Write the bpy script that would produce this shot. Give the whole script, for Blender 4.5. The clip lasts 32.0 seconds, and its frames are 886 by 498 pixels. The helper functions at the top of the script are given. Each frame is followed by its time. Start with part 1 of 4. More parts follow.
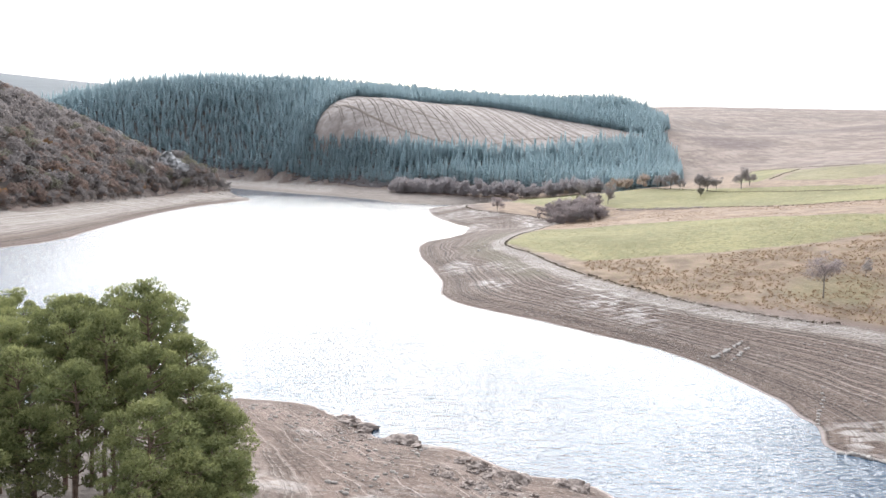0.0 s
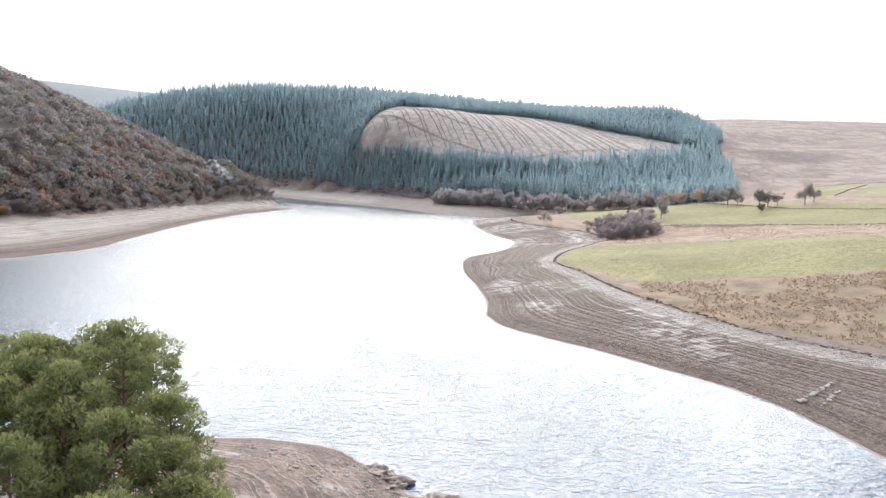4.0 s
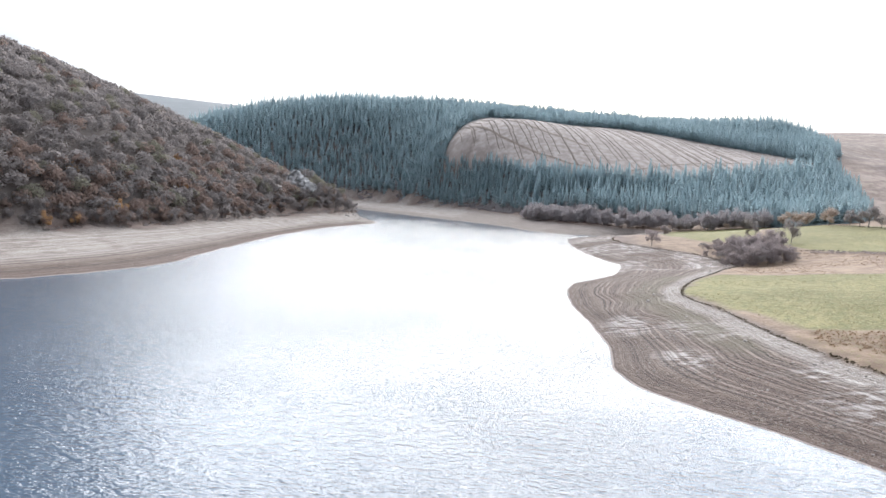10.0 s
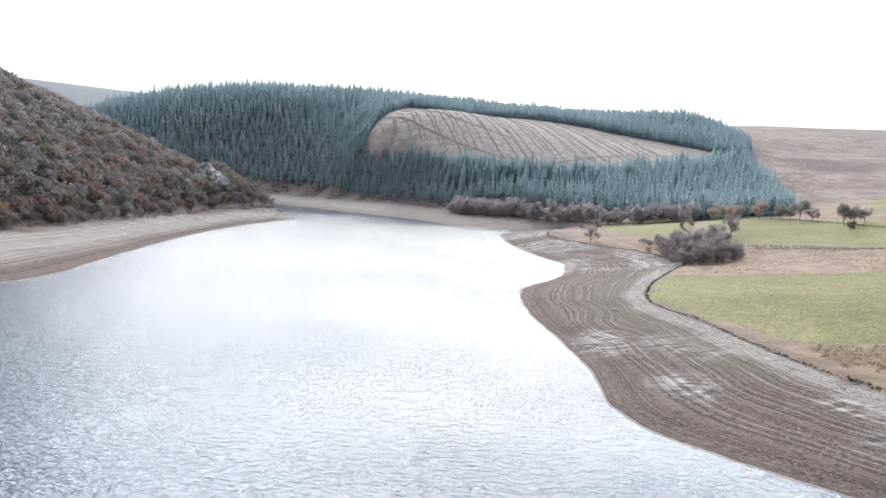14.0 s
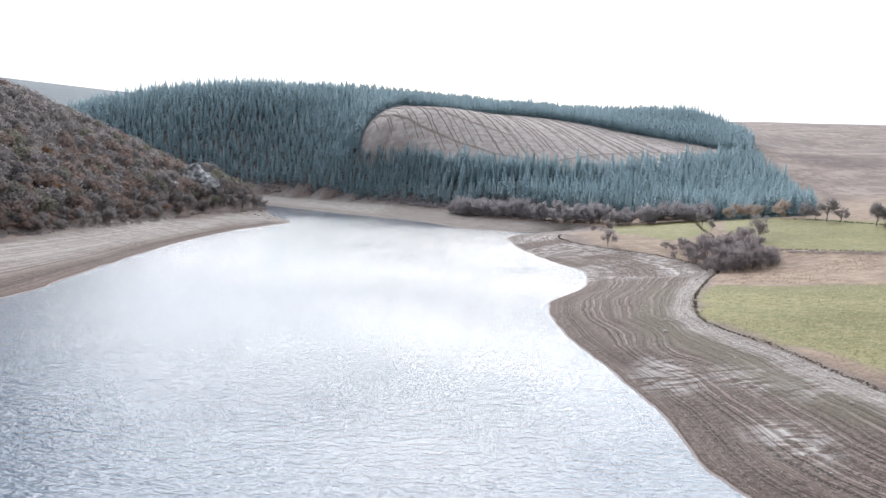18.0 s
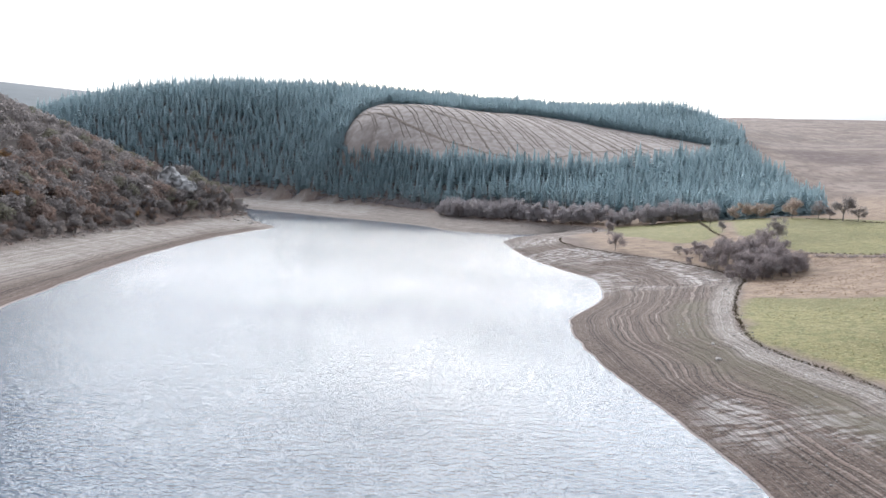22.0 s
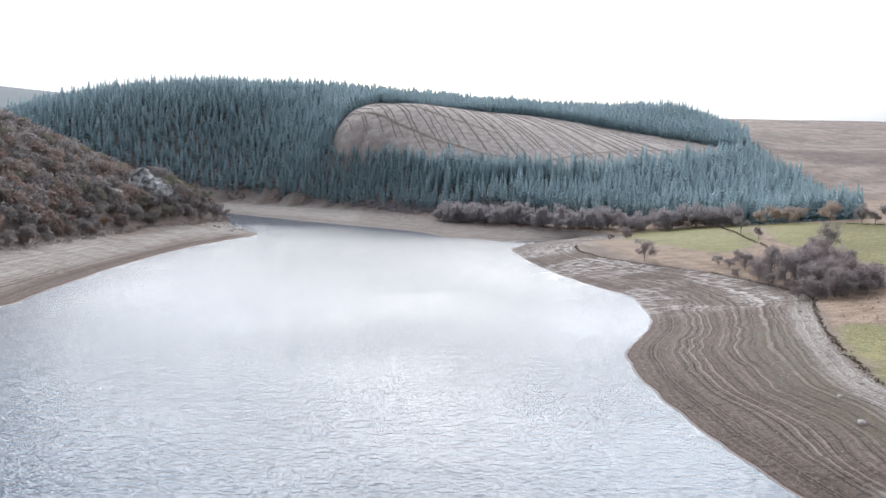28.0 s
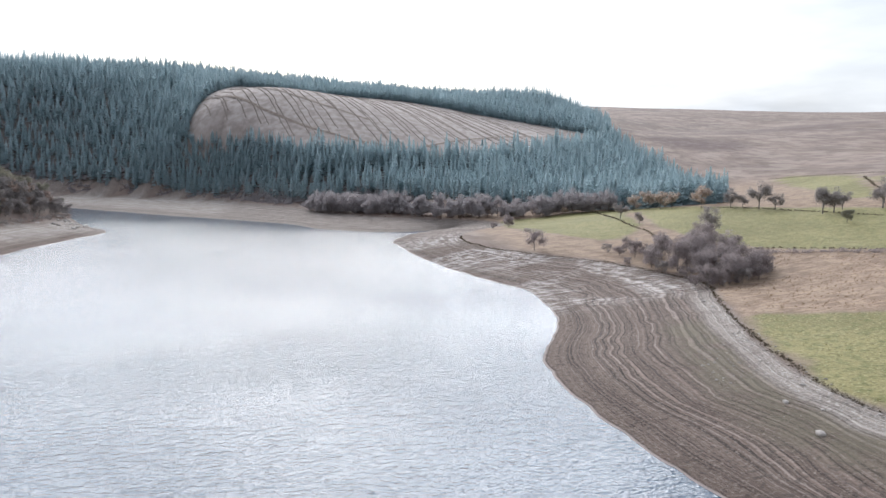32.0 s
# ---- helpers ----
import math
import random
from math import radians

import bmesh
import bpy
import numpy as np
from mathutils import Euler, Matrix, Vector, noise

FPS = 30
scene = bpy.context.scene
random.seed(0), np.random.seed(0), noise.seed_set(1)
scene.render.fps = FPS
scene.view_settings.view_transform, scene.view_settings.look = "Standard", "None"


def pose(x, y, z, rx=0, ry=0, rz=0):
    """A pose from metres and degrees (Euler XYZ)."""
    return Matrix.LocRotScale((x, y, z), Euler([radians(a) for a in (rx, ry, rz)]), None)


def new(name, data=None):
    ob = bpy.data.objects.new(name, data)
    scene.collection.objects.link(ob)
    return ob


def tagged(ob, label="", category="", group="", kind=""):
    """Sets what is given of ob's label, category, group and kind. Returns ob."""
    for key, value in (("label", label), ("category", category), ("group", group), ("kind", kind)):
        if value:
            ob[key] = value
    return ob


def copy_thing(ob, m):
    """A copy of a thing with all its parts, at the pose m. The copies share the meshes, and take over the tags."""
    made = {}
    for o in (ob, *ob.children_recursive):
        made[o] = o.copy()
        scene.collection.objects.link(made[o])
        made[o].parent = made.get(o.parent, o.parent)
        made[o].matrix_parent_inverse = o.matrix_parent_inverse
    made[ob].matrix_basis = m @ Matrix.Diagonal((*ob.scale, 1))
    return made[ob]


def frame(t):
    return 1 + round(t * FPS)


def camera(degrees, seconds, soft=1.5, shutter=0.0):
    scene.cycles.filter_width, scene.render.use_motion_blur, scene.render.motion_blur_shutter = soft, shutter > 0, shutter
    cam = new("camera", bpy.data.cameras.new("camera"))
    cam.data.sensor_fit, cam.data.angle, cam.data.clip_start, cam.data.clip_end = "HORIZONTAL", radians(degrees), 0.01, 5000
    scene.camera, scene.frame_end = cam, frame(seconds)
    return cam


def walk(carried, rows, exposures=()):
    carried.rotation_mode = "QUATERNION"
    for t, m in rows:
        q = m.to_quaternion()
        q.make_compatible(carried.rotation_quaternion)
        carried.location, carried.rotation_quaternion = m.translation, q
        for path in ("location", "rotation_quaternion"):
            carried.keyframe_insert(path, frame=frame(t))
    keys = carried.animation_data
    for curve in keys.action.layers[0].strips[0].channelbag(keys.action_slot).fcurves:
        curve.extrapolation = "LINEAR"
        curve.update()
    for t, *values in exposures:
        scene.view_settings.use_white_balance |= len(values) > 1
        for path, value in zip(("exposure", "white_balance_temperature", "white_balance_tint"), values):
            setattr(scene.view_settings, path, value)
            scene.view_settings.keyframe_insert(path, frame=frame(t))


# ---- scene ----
cam = camera(64.62, 32.0)


def aim(x, y, z, yaw, pitch, roll):
    """Eye, heading to the left of +y, pitch up and roll, in degrees."""
    turn = Matrix.Rotation(radians(yaw), 4, "Z") @ Matrix.Rotation(radians(90 + pitch), 4, "X") @ Matrix.Rotation(radians(roll), 4, "Z")
    return Matrix.Translation((x, y, z)) @ turn


PATH = [
    (0, 0.00, 0.00, 40.00, 0.181, -7.090, 1.627),
    (0.5, -0.00, 0.77, 39.91, 0.234, -6.990, 1.577),
    (1, 0.03, 1.99, 39.86, 0.331, -6.893, 1.689),
    (1.5, -0.05, 3.61, 39.85, 0.404, -6.789, 1.705),
    (2, -0.21, 5.52, 39.81, 0.446, -6.718, 1.837),
    (2.5, -0.50, 7.55, 39.85, 0.493, -6.632, 1.997),
    (3, -0.78, 9.83, 39.95, 1.437, -6.523, 2.104),
    (3.5, -0.96, 12.17, 40.11, 2.958, -6.416, 2.209),
    (5.5, -2.42, 23.93, 40.21, 5.698, -6.093, 2.475),
    (6, -3.18, 27.07, 40.18, 10.279, -5.870, 2.696),
    (6.5, -4.03, 30.14, 40.24, 10.309, -5.860, 2.779),
    (7, -4.92, 33.35, 40.31, 10.305, -5.843, 2.794),
    (7.5, -5.98, 36.55, 40.29, 10.297, -5.822, 2.824),
    (8, -6.86, 40.09, 40.02, 10.336, -5.739, 2.846),
    (8.5, -7.78, 43.59, 39.86, 10.381, -5.664, 2.871),
    (9, -9.04, 46.98, 39.80, 10.383, -5.604, 2.882),
    (9.5, -10.41, 50.39, 39.60, 10.398, -5.546, 2.892),
    (10, -11.72, 53.76, 39.54, 10.412, -5.544, 2.925),
    (10.5, -13.12, 57.29, 39.56, 10.444, -5.539, 2.933),
    (11, -14.65, 60.76, 39.92, 9.029, -5.637, 2.973),
    (11.5, -16.43, 64.12, 40.03, 7.642, -5.664, 2.893),
    (12, -18.18, 67.72, 40.07, 7.622, -5.648, 2.939),
    (12.5, -19.84, 70.90, 40.37, 5.991, -5.740, 2.872),
    (13, -21.75, 73.98, 40.49, 3.450, -5.818, 2.792),
    (13.5, -23.55, 77.54, 40.63, 3.449, -5.876, 2.792),
    (14, -25.20, 81.29, 40.72, 3.454, -5.921, 2.822),
    (14.5, -26.75, 85.02, 40.85, 3.451, -5.932, 2.744),
    (16.5, -32.40, 98.63, 41.22, 3.442, -5.981, 2.534),
    (17, -33.73, 101.76, 41.49, 3.457, -6.010, 2.501),
    (17.5, -34.85, 104.89, 41.66, 3.466, -6.020, 2.439),
    (18, -36.08, 107.95, 41.75, 2.688, -6.041, 2.381),
    (18.5, -37.22, 110.87, 41.95, 2.693, -6.064, 2.350),
    (19, -38.32, 114.03, 42.19, 2.692, -6.071, 2.290),
    (19.5, -39.48, 117.21, 42.39, 2.621, -6.081, 2.235),
    (20, -40.51, 120.89, 42.99, 1.055, -6.193, 2.095),
    (20.5, -41.68, 124.58, 43.14, 1.065, -6.174, 2.027),
    (21, -42.78, 128.14, 43.00, 1.089, -6.157, 2.000),
    (21.5, -43.87, 131.63, 42.89, 1.138, -6.087, 1.868),
    (22, -44.92, 135.10, 42.85, 1.177, -6.090, 1.815),
    (22.5, -46.04, 138.64, 42.77, 1.175, -6.067, 1.795),
    (23, -46.98, 142.15, 42.66, 1.242, -6.052, 1.836),
    (23.5, -47.88, 145.72, 42.64, 1.258, -6.052, 1.845),
    (24, -48.58, 149.43, 42.66, 1.317, -6.036, 1.817),
    (24.5, -49.19, 153.09, 42.38, 1.382, -6.002, 1.839),
    (25, -50.01, 156.85, 42.16, 1.411, -5.965, 1.793),
    (25.5, -50.87, 160.34, 42.17, 1.438, -5.911, 1.837),
    (27.5, -54.18, 174.26, 41.73, 0.125, -5.778, 1.595),
    (28, -55.06, 177.67, 41.69, 0.091, -5.808, 1.650),
    (28.5, -55.72, 180.68, 41.78, -0.508, -5.815, 1.463),
    (29, -56.56, 183.50, 41.81, -2.904, -5.927, 1.302),
    (29.5, -57.34, 186.53, 41.82, -2.965, -5.906, 1.138),
    (30, -58.14, 189.60, 41.82, -2.921, -6.007, 1.389),
    (30.5, -58.86, 192.66, 42.08, -2.879, -6.002, 1.220),
    (31, -59.59, 195.29, 42.02, -4.359, -6.175, 1.288),
    (31.5, -60.23, 197.76, 42.07, -8.467, -6.410, 1.112),
    (32, -60.93, 200.46, 42.19, -10.808, -6.601, 1.141),
]
EXPOSURES = [(0.0, 0.95, 6300, 10), (3.5, 0.93, 6300, 10), (6.0, 0.87, 6200, 10), (10.0, 0.8, 6150, 10), (16.5, 0.64, 6100, 10), (23.0, 0.55, 6100, 10), (32.0, 0.47, 6100, 10)]
walk(cam, [(row[0], aim(*row[1:])) for row in PATH], EXPOSURES)

# ---- daylight: thin bright overcast with a low sun ahead ----
SUN_UP, SUN_TURN = 22.0, 2.0
world = bpy.data.worlds.new("overcast_sky")
scene.world = world
world.use_nodes = True
wn, wl = world.node_tree.nodes, world.node_tree.links
wn.clear()
w_out, w_bg = wn.new("ShaderNodeOutputWorld"), wn.new("ShaderNodeBackground")
w_sky, w_mix, w_noise, w_map, w_ramp = (wn.new("ShaderNodeTexSky"), wn.new("ShaderNodeMix"), wn.new("ShaderNodeTexNoise"),
                                        wn.new("ShaderNodeMapping"), wn.new("ShaderNodeMapRange"))
w_geo = wn.new("ShaderNodeTexCoord")
w_sky.sky_type, w_sky.sun_disc = "NISHITA", False
w_sky.sun_elevation, w_sky.sun_rotation = radians(SUN_UP), radians(-SUN_TURN)
w_sky.dust_density, w_sky.air_density, w_sky.ozone_density = 4.0, 1.2, 1.0
w_map.inputs["Scale"].default_value = (1.0, 1.0, 4.0)
w_noise.inputs["Scale"].default_value, w_noise.inputs["Detail"].default_value = 2.2, 5.0
w_ramp.inputs["From Min"].default_value, w_ramp.inputs["From Max"].default_value = 0.35, 0.7
w_ramp.inputs["To Min"].default_value, w_ramp.inputs["To Max"].default_value = 0.72, 0.98
w_mix.data_type = "RGBA"
w_cloud, w_soft = wn.new("ShaderNodeMix"), wn.new("ShaderNodeTexNoise")
w_cloud.data_type = "RGBA"
w_cloud.inputs[6].default_value, w_cloud.inputs[7].default_value = (5.0, 5.4, 6.0, 1), (9.8, 10.1, 10.6, 1)
w_soft.inputs["Scale"].default_value, w_soft.inputs["Detail"].default_value = 3.1, 7.0
w_bg.inputs["Strength"].default_value = 0.10
wl.new(w_geo.outputs["Generated"], w_map.inputs["Vector"])
wl.new(w_map.outputs["Vector"], w_noise.inputs["Vector"])
wl.new(w_noise.outputs["Fac"], w_ramp.inputs["Value"])
wl.new(w_ramp.outputs["Result"], w_mix.inputs[0])
w_band = wn.new("ShaderNodeMapRange")
w_band.inputs["From Min"].default_value, w_band.inputs["From Max"].default_value = 0.38, 0.68
wl.new(w_map.outputs["Vector"], w_soft.inputs["Vector"])
wl.new(w_soft.outputs["Fac"], w_band.inputs["Value"])
wl.new(w_band.outputs["Result"], w_cloud.inputs[0])
wl.new(w_cloud.outputs[2], w_mix.inputs[7])
wl.new(w_sky.outputs["Color"], w_mix.inputs[6])
w_dot, w_glow, w_gain = wn.new("ShaderNodeVectorMath"), wn.new("ShaderNodeMapRange"), wn.new("ShaderNodeVectorMath")
w_dot.operation, w_gain.operation = "DOT_PRODUCT", "SCALE"
w_dot.inputs[1].default_value = (-math.sin(radians(SUN_TURN)) * math.cos(radians(SUN_UP)), math.cos(radians(SUN_TURN)) * math.cos(radians(SUN_UP)), math.sin(radians(SUN_UP)))
w_glow.interpolation_type = "SMOOTHSTEP"
for key, value in (("From Min", 0.70), ("From Max", 1.0), ("To Min", 0.86), ("To Max", 1.3)):
    w_glow.inputs[key].default_value = value
wl.new(w_geo.outputs["Generated"], w_dot.inputs[0])
wl.new(w_dot.outputs["Value"], w_glow.inputs["Value"])
wl.new(w_mix.outputs[2], w_gain.inputs[0])
wl.new(w_glow.outputs["Result"], w_gain.inputs["Scale"])
wl.new(w_gain.outputs["Vector"], w_bg.inputs["Color"])
wl.new(w_bg.outputs["Background"], w_out.inputs["Surface"])

sun = new("sun", bpy.data.lights.new("sun", "SUN"))
sun.data.energy, sun.data.angle, sun.data.color = 4.2, radians(64), (1.0, 0.985, 0.965)
sun.matrix_world = pose(0, 0, 0, 90 - SUN_UP, 0, 180 + SUN_TURN)


# ---- materials ----
def nodes_of(name, rough_value=0.9, spec=0.3):
    mat = bpy.data.materials.new(name)
    mat.use_nodes = True
    nt = mat.node_tree
    bsdf = nt.nodes["Principled BSDF"]
    bsdf.inputs["Roughness"].default_value = rough_value
    bsdf.inputs["Specular IOR Level"].default_value = spec
    return mat, nt, bsdf


def grain(nt, size, detail=4.0, stretch=(1, 1, 1), where="Object"):
    """Noise over patches of that many metres."""
    tc, mp, tx = nt.nodes.new("ShaderNodeTexCoord"), nt.nodes.new("ShaderNodeMapping"), nt.nodes.new("ShaderNodeTexNoise")
    mp.inputs["Scale"].default_value = stretch
    tx.inputs["Scale"].default_value, tx.inputs["Detail"].default_value = 1.0 / size, detail
    nt.links.new(tc.outputs[where], mp.inputs["Vector"])
    nt.links.new(mp.outputs["Vector"], tx.inputs["Vector"])
    return tx.outputs["Fac"]


def remap(nt, value, lo, hi, a=0.0, b=1.0):
    n = nt.nodes.new("ShaderNodeMapRange")
    n.interpolation_type = "SMOOTHSTEP"
    for k, v in (("From Min", lo), ("From Max", hi), ("To Min", a), ("To Max", b)):
        n.inputs[k].default_value = v
    nt.links.new(value, n.inputs["Value"])
    return n.outputs["Result"]


def calc(nt, op, a, b=0.0):
    n = nt.nodes.new("ShaderNodeMath")
    n.operation = op
    for s, v in zip(n.inputs, (a, b)):
        if isinstance(v, (int, float)):
            s.default_value = v
        else:
            nt.links.new(v, s)
    return n.outputs[0]


def blend(nt, fac, a, b, mode="MIX"):
    n = nt.nodes.new("ShaderNodeMix")
    n.data_type, n.blend_type = "RGBA", mode
    for s, v in ((n.inputs[0], fac), (n.inputs[6], a), (n.inputs[7], b)):
        if isinstance(v, (int, float)):
            s.default_value = v
        elif isinstance(v, tuple):
            s.default_value = (*v, 1)
        else:
            nt.links.new(v, s)
    return n.outputs[2]


def mask(nt, name):
    n = nt.nodes.new("ShaderNodeAttribute")
    n.attribute_name = name
    return n.outputs["Fac"]


def relief(nt, bsdf, height, strength, distance):
    n = nt.nodes.new("ShaderNodeBump")
    n.inputs["Strength"].default_value, n.inputs["Distance"].default_value = strength, distance
    nt.links.new(height, n.inputs["Height"])
    nt.links.new(n.outputs["Normal"], bsdf.inputs["Normal"])


def plain(name, dark, light, size, rough_value=0.9, spec=0.3, bump=0.0, random_by="", vary=0.35):
    """A surface that runs between two colours, by noise and by a random share for each piece."""
    mat, nt, bsdf = nodes_of(name, rough_value, spec)
    g = grain(nt, size)
    f = remap(nt, g, 0.3, 0.7)
    if random_by == "island":
        geo = nt.nodes.new("ShaderNodeNewGeometry")
        f = calc(nt, "ADD", calc(nt, "MULTIPLY", f, 1 - vary), calc(nt, "MULTIPLY", geo.outputs["Random Per Island"], vary))
    elif random_by == "object":
        info = nt.nodes.new("ShaderNodeObjectInfo")
        f = calc(nt, "ADD", calc(nt, "MULTIPLY", f, 1 - vary), calc(nt, "MULTIPLY", info.outputs["Random"], vary))
    nt.links.new(blend(nt, f, dark, light), bsdf.inputs["Base Color"])
    if bump:
        relief(nt, bsdf, grain(nt, size * 0.4), 0.6, bump)
    return mat


def leaf_material(name, dark, light, glow, vary_name="tint"):
    """Foliage: a colour for each tuft, light let through the blades."""
    mat, nt, bsdf = nodes_of(name, 0.75, 0.25)
    f = mask(nt, vary_name)
    f = calc(nt, "ADD", calc(nt, "MULTIPLY", f, 0.7), calc(nt, "MULTIPLY", grain(nt, 3.0), 0.3))
    colour = blend(nt, f, dark, light)
    nt.links.new(colour, bsdf.inputs["Base Color"])
    thin = nt.nodes.new("ShaderNodeBsdfTranslucent")
    mix = nt.nodes.new("ShaderNodeMixShader")
    mix.inputs[0].default_value = glow
    nt.links.new(colour, thin.inputs["Color"])
    nt.links.new(bsdf.outputs[0], mix.inputs[1])
    nt.links.new(thin.outputs[0], mix.inputs[2])
    nt.links.new(mix.outputs[0], nt.nodes["Material Output"].inputs["Surface"])
    return mat


def ground_material():
    mat, nt, bsdf = nodes_of("valley_ground", 0.92, 0.25)
    fine, mid, wide = grain(nt, 0.9, 6), grain(nt, 7, 5), grain(nt, 45, 4)
    # bare drawdown mud with strand lines that follow the falling water level
    pos = nt.nodes.new("ShaderNodeNewGeometry")
    sep = nt.nodes.new("ShaderNodeSeparateXYZ")
    nt.links.new(pos.outputs["Position"], sep.inputs[0])
    lift = calc(nt, "ADD", sep.outputs["Z"], calc(nt, "MULTIPLY", mid, 0.075))
    tide = nt.nodes.new("ShaderNodeTexNoise")
    tide.noise_dimensions = "1D"
    tide.inputs["Scale"].default_value, tide.inputs["Detail"].default_value, tide.inputs["Roughness"].default_value = 3.1, 9.0, 0.74
    nt.links.new(lift, tide.inputs["W"])
    lines = remap(nt, tide.outputs["Fac"], 0.38, 0.64)
    ridge = nt.nodes.new("ShaderNodeTexNoise")
    ridge.noise_dimensions = "1D"
    ridge.inputs["Scale"].default_value, ridge.inputs["Detail"].default_value, ridge.inputs["Roughness"].default_value = 7.6, 5.0, 0.7
    nt.links.new(calc(nt, "ADD", lift, calc(nt, "MULTIPLY", grain(nt, 1.6, 3), 0.02)), ridge.inputs["W"])
    worn = mask(nt, "worn")
    keep = calc(nt, "SUBTRACT", 1.0, calc(nt, "MULTIPLY", worn, 0.75))
    soft_mix = nt.nodes.new("ShaderNodeMix")
    nt.links.new(calc(nt, "MULTIPLY", worn, 0.7), soft_mix.inputs[0])
    nt.links.new(lines, soft_mix.inputs[2])
    nt.links.new(remap(nt, grain(nt, 5, 7), 0.35, 0.65), soft_mix.inputs[3])
    lines = soft_mix.outputs[0]
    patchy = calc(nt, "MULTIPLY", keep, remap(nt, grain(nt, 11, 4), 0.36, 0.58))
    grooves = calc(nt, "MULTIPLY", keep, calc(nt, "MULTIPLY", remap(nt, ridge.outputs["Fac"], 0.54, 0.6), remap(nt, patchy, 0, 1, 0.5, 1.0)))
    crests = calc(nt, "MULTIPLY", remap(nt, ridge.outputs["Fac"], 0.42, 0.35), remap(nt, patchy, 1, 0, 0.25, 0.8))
    mud = blend(nt, lines, (0.102, 0.072, 0.058), (0.25, 0.184, 0.154))
    mud = blend(nt, remap(nt, wide, 0.35, 0.65, 0.0, 0.45), mud, (0.175, 0.13, 0.108))
    # crests paler and grooves near black, on the lines that also drive the relief
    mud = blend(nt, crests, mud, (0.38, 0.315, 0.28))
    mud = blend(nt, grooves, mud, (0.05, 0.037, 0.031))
    mud = blend(nt, remap(nt, grain(nt, 0.45, 4), 0.53, 0.62, 0.0, 0.55), mud, (0.33, 0.275, 0.24))
    mud = blend(nt, remap(nt, fine, 0.54, 0.64, 0.0, 0.6), mud, (0.06, 0.046, 0.038))
    # mud turns pale in a thin rim just above water level
    mud = blend(nt, remap(nt, sep.outputs["Z"], 0.14, 0.06, 0.0, 0.75), mud, (0.50, 0.43, 0.40))
    mud = blend(nt, calc(nt, "MULTIPLY", calc(nt, "MULTIPLY", mask(nt, "pale"), remap(nt, lines, 0.1, 0.8, 0.35, 1.0)), remap(nt, grain(nt, 2.6, 9, (0.5, 1.6, 1)), 0.45, 0.54)), mud, (0.56, 0.51, 0.48))
    sand = blend(nt, lines, (0.31, 0.265, 0.235), (0.45, 0.40, 0.36))
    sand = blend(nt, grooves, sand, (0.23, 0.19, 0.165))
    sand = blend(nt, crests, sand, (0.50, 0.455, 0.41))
    sand = blend(nt, remap(nt, fine, 0.52, 0.64, 0.0, 0.5), sand, (0.20, 0.17, 0.15))
    sand = blend(nt, remap(nt, grain(nt, 0.5, 3), 0.54, 0.62, 0.0, 0.6), sand, (0.58, 0.54, 0.50))
    mud = blend(nt, calc(nt, "MULTIPLY", mask(nt, "sand"), remap(nt, mid, 0.3, 0.6, 0.55, 1.0)), mud, sand)
    mud = blend(nt, calc(nt, "MULTIPLY", mask(nt, "moss"), remap(nt, mid, 0.3, 0.55, 0.15, 0.65)), mud, (0.17, 0.148, 0.104))
    # fields, rough grazing, bracken and moor
    grass = blend(nt, remap(nt, wide, 0.3, 0.7), (0.18, 0.158, 0.068), (0.265, 0.236, 0.105))
    grass = blend(nt, remap(nt, mid, 0.5, 0.75, 0.0, 0.6), grass, (0.30, 0.265, 0.135))
    grass = blend(nt, remap(nt, grain(nt, 2.4, 7), 0.48, 0.6, 0.0, 0.55), grass, (0.125, 0.135, 0.05))
    grass = blend(nt, remap(nt, fine, 0.52, 0.62, 0.0, 0.6), grass, (0.10, 0.10, 0.04))
    grass = blend(nt, remap(nt, grain(nt, 0.6, 3), 0.55, 0.65, 0.0, 0.5), grass, (0.40, 0.36, 0.20))
    tan = blend(nt, remap(nt, mid, 0.3, 0.7), (0.20, 0.138, 0.10), (0.32, 0.235, 0.17))
    tan = blend(nt, remap(nt, fine, 0.5, 0.64, 0.0, 0.6), tan, (0.14, 0.09, 0.055))
    tan = blend(nt, remap(nt, grain(nt, 2.0, 6, (0.4, 1.4, 1)), 0.52, 0.62, 0.0, 0.5), tan, (0.40, 0.29, 0.20))
    fern = blend(nt, remap(nt, mid, 0.3, 0.7), (0.15, 0.10, 0.068), (0.28, 0.20, 0.14))
    fern = blend(nt, remap(nt, fine, 0.5, 0.64, 0.0, 0.55), fern, (0.21, 0.18, 0.085))
    moor = blend(nt, remap(nt, wide, 0.35, 0.65), (0.20, 0.15, 0.13), (0.29, 0.225, 0.19))
    moor = blend(nt, remap(nt, grain(nt, 160, 7, (1, 0.4, 1)), 0.5, 0.6, 0.0, 0.75), moor, (0.16, 0.12, 0.105))
    moor = blend(nt, remap(nt, grain(nt, 26, 8, (1, 0.35, 1)), 0.45, 0.62, 0.0, 0.6), moor, (0.175, 0.125, 0.10))
    moor = blend(nt, remap(nt, grain(nt, 5, 6, (1, 0.3, 1)), 0.5, 0.6, 0.0, 0.5), moor, (0.12, 0.085, 0.07))
    moor = blend(nt, remap(nt, grain(nt, 14, 7, (1, 0.35, 1)), 0.52, 0.6, 0.0, 0.35), moor, (0.36, 0.30, 0.25))
    moor = blend(nt, calc(nt, "MULTIPLY", mask(nt, "ling"), remap(nt, grain(nt, 9, 5), 0.3, 0.6, 0.4, 0.9)), moor, (0.105, 0.07, 0.066))
    floor = blend(nt, mid, (0.12, 0.102, 0.092), (0.20, 0.172, 0.155))
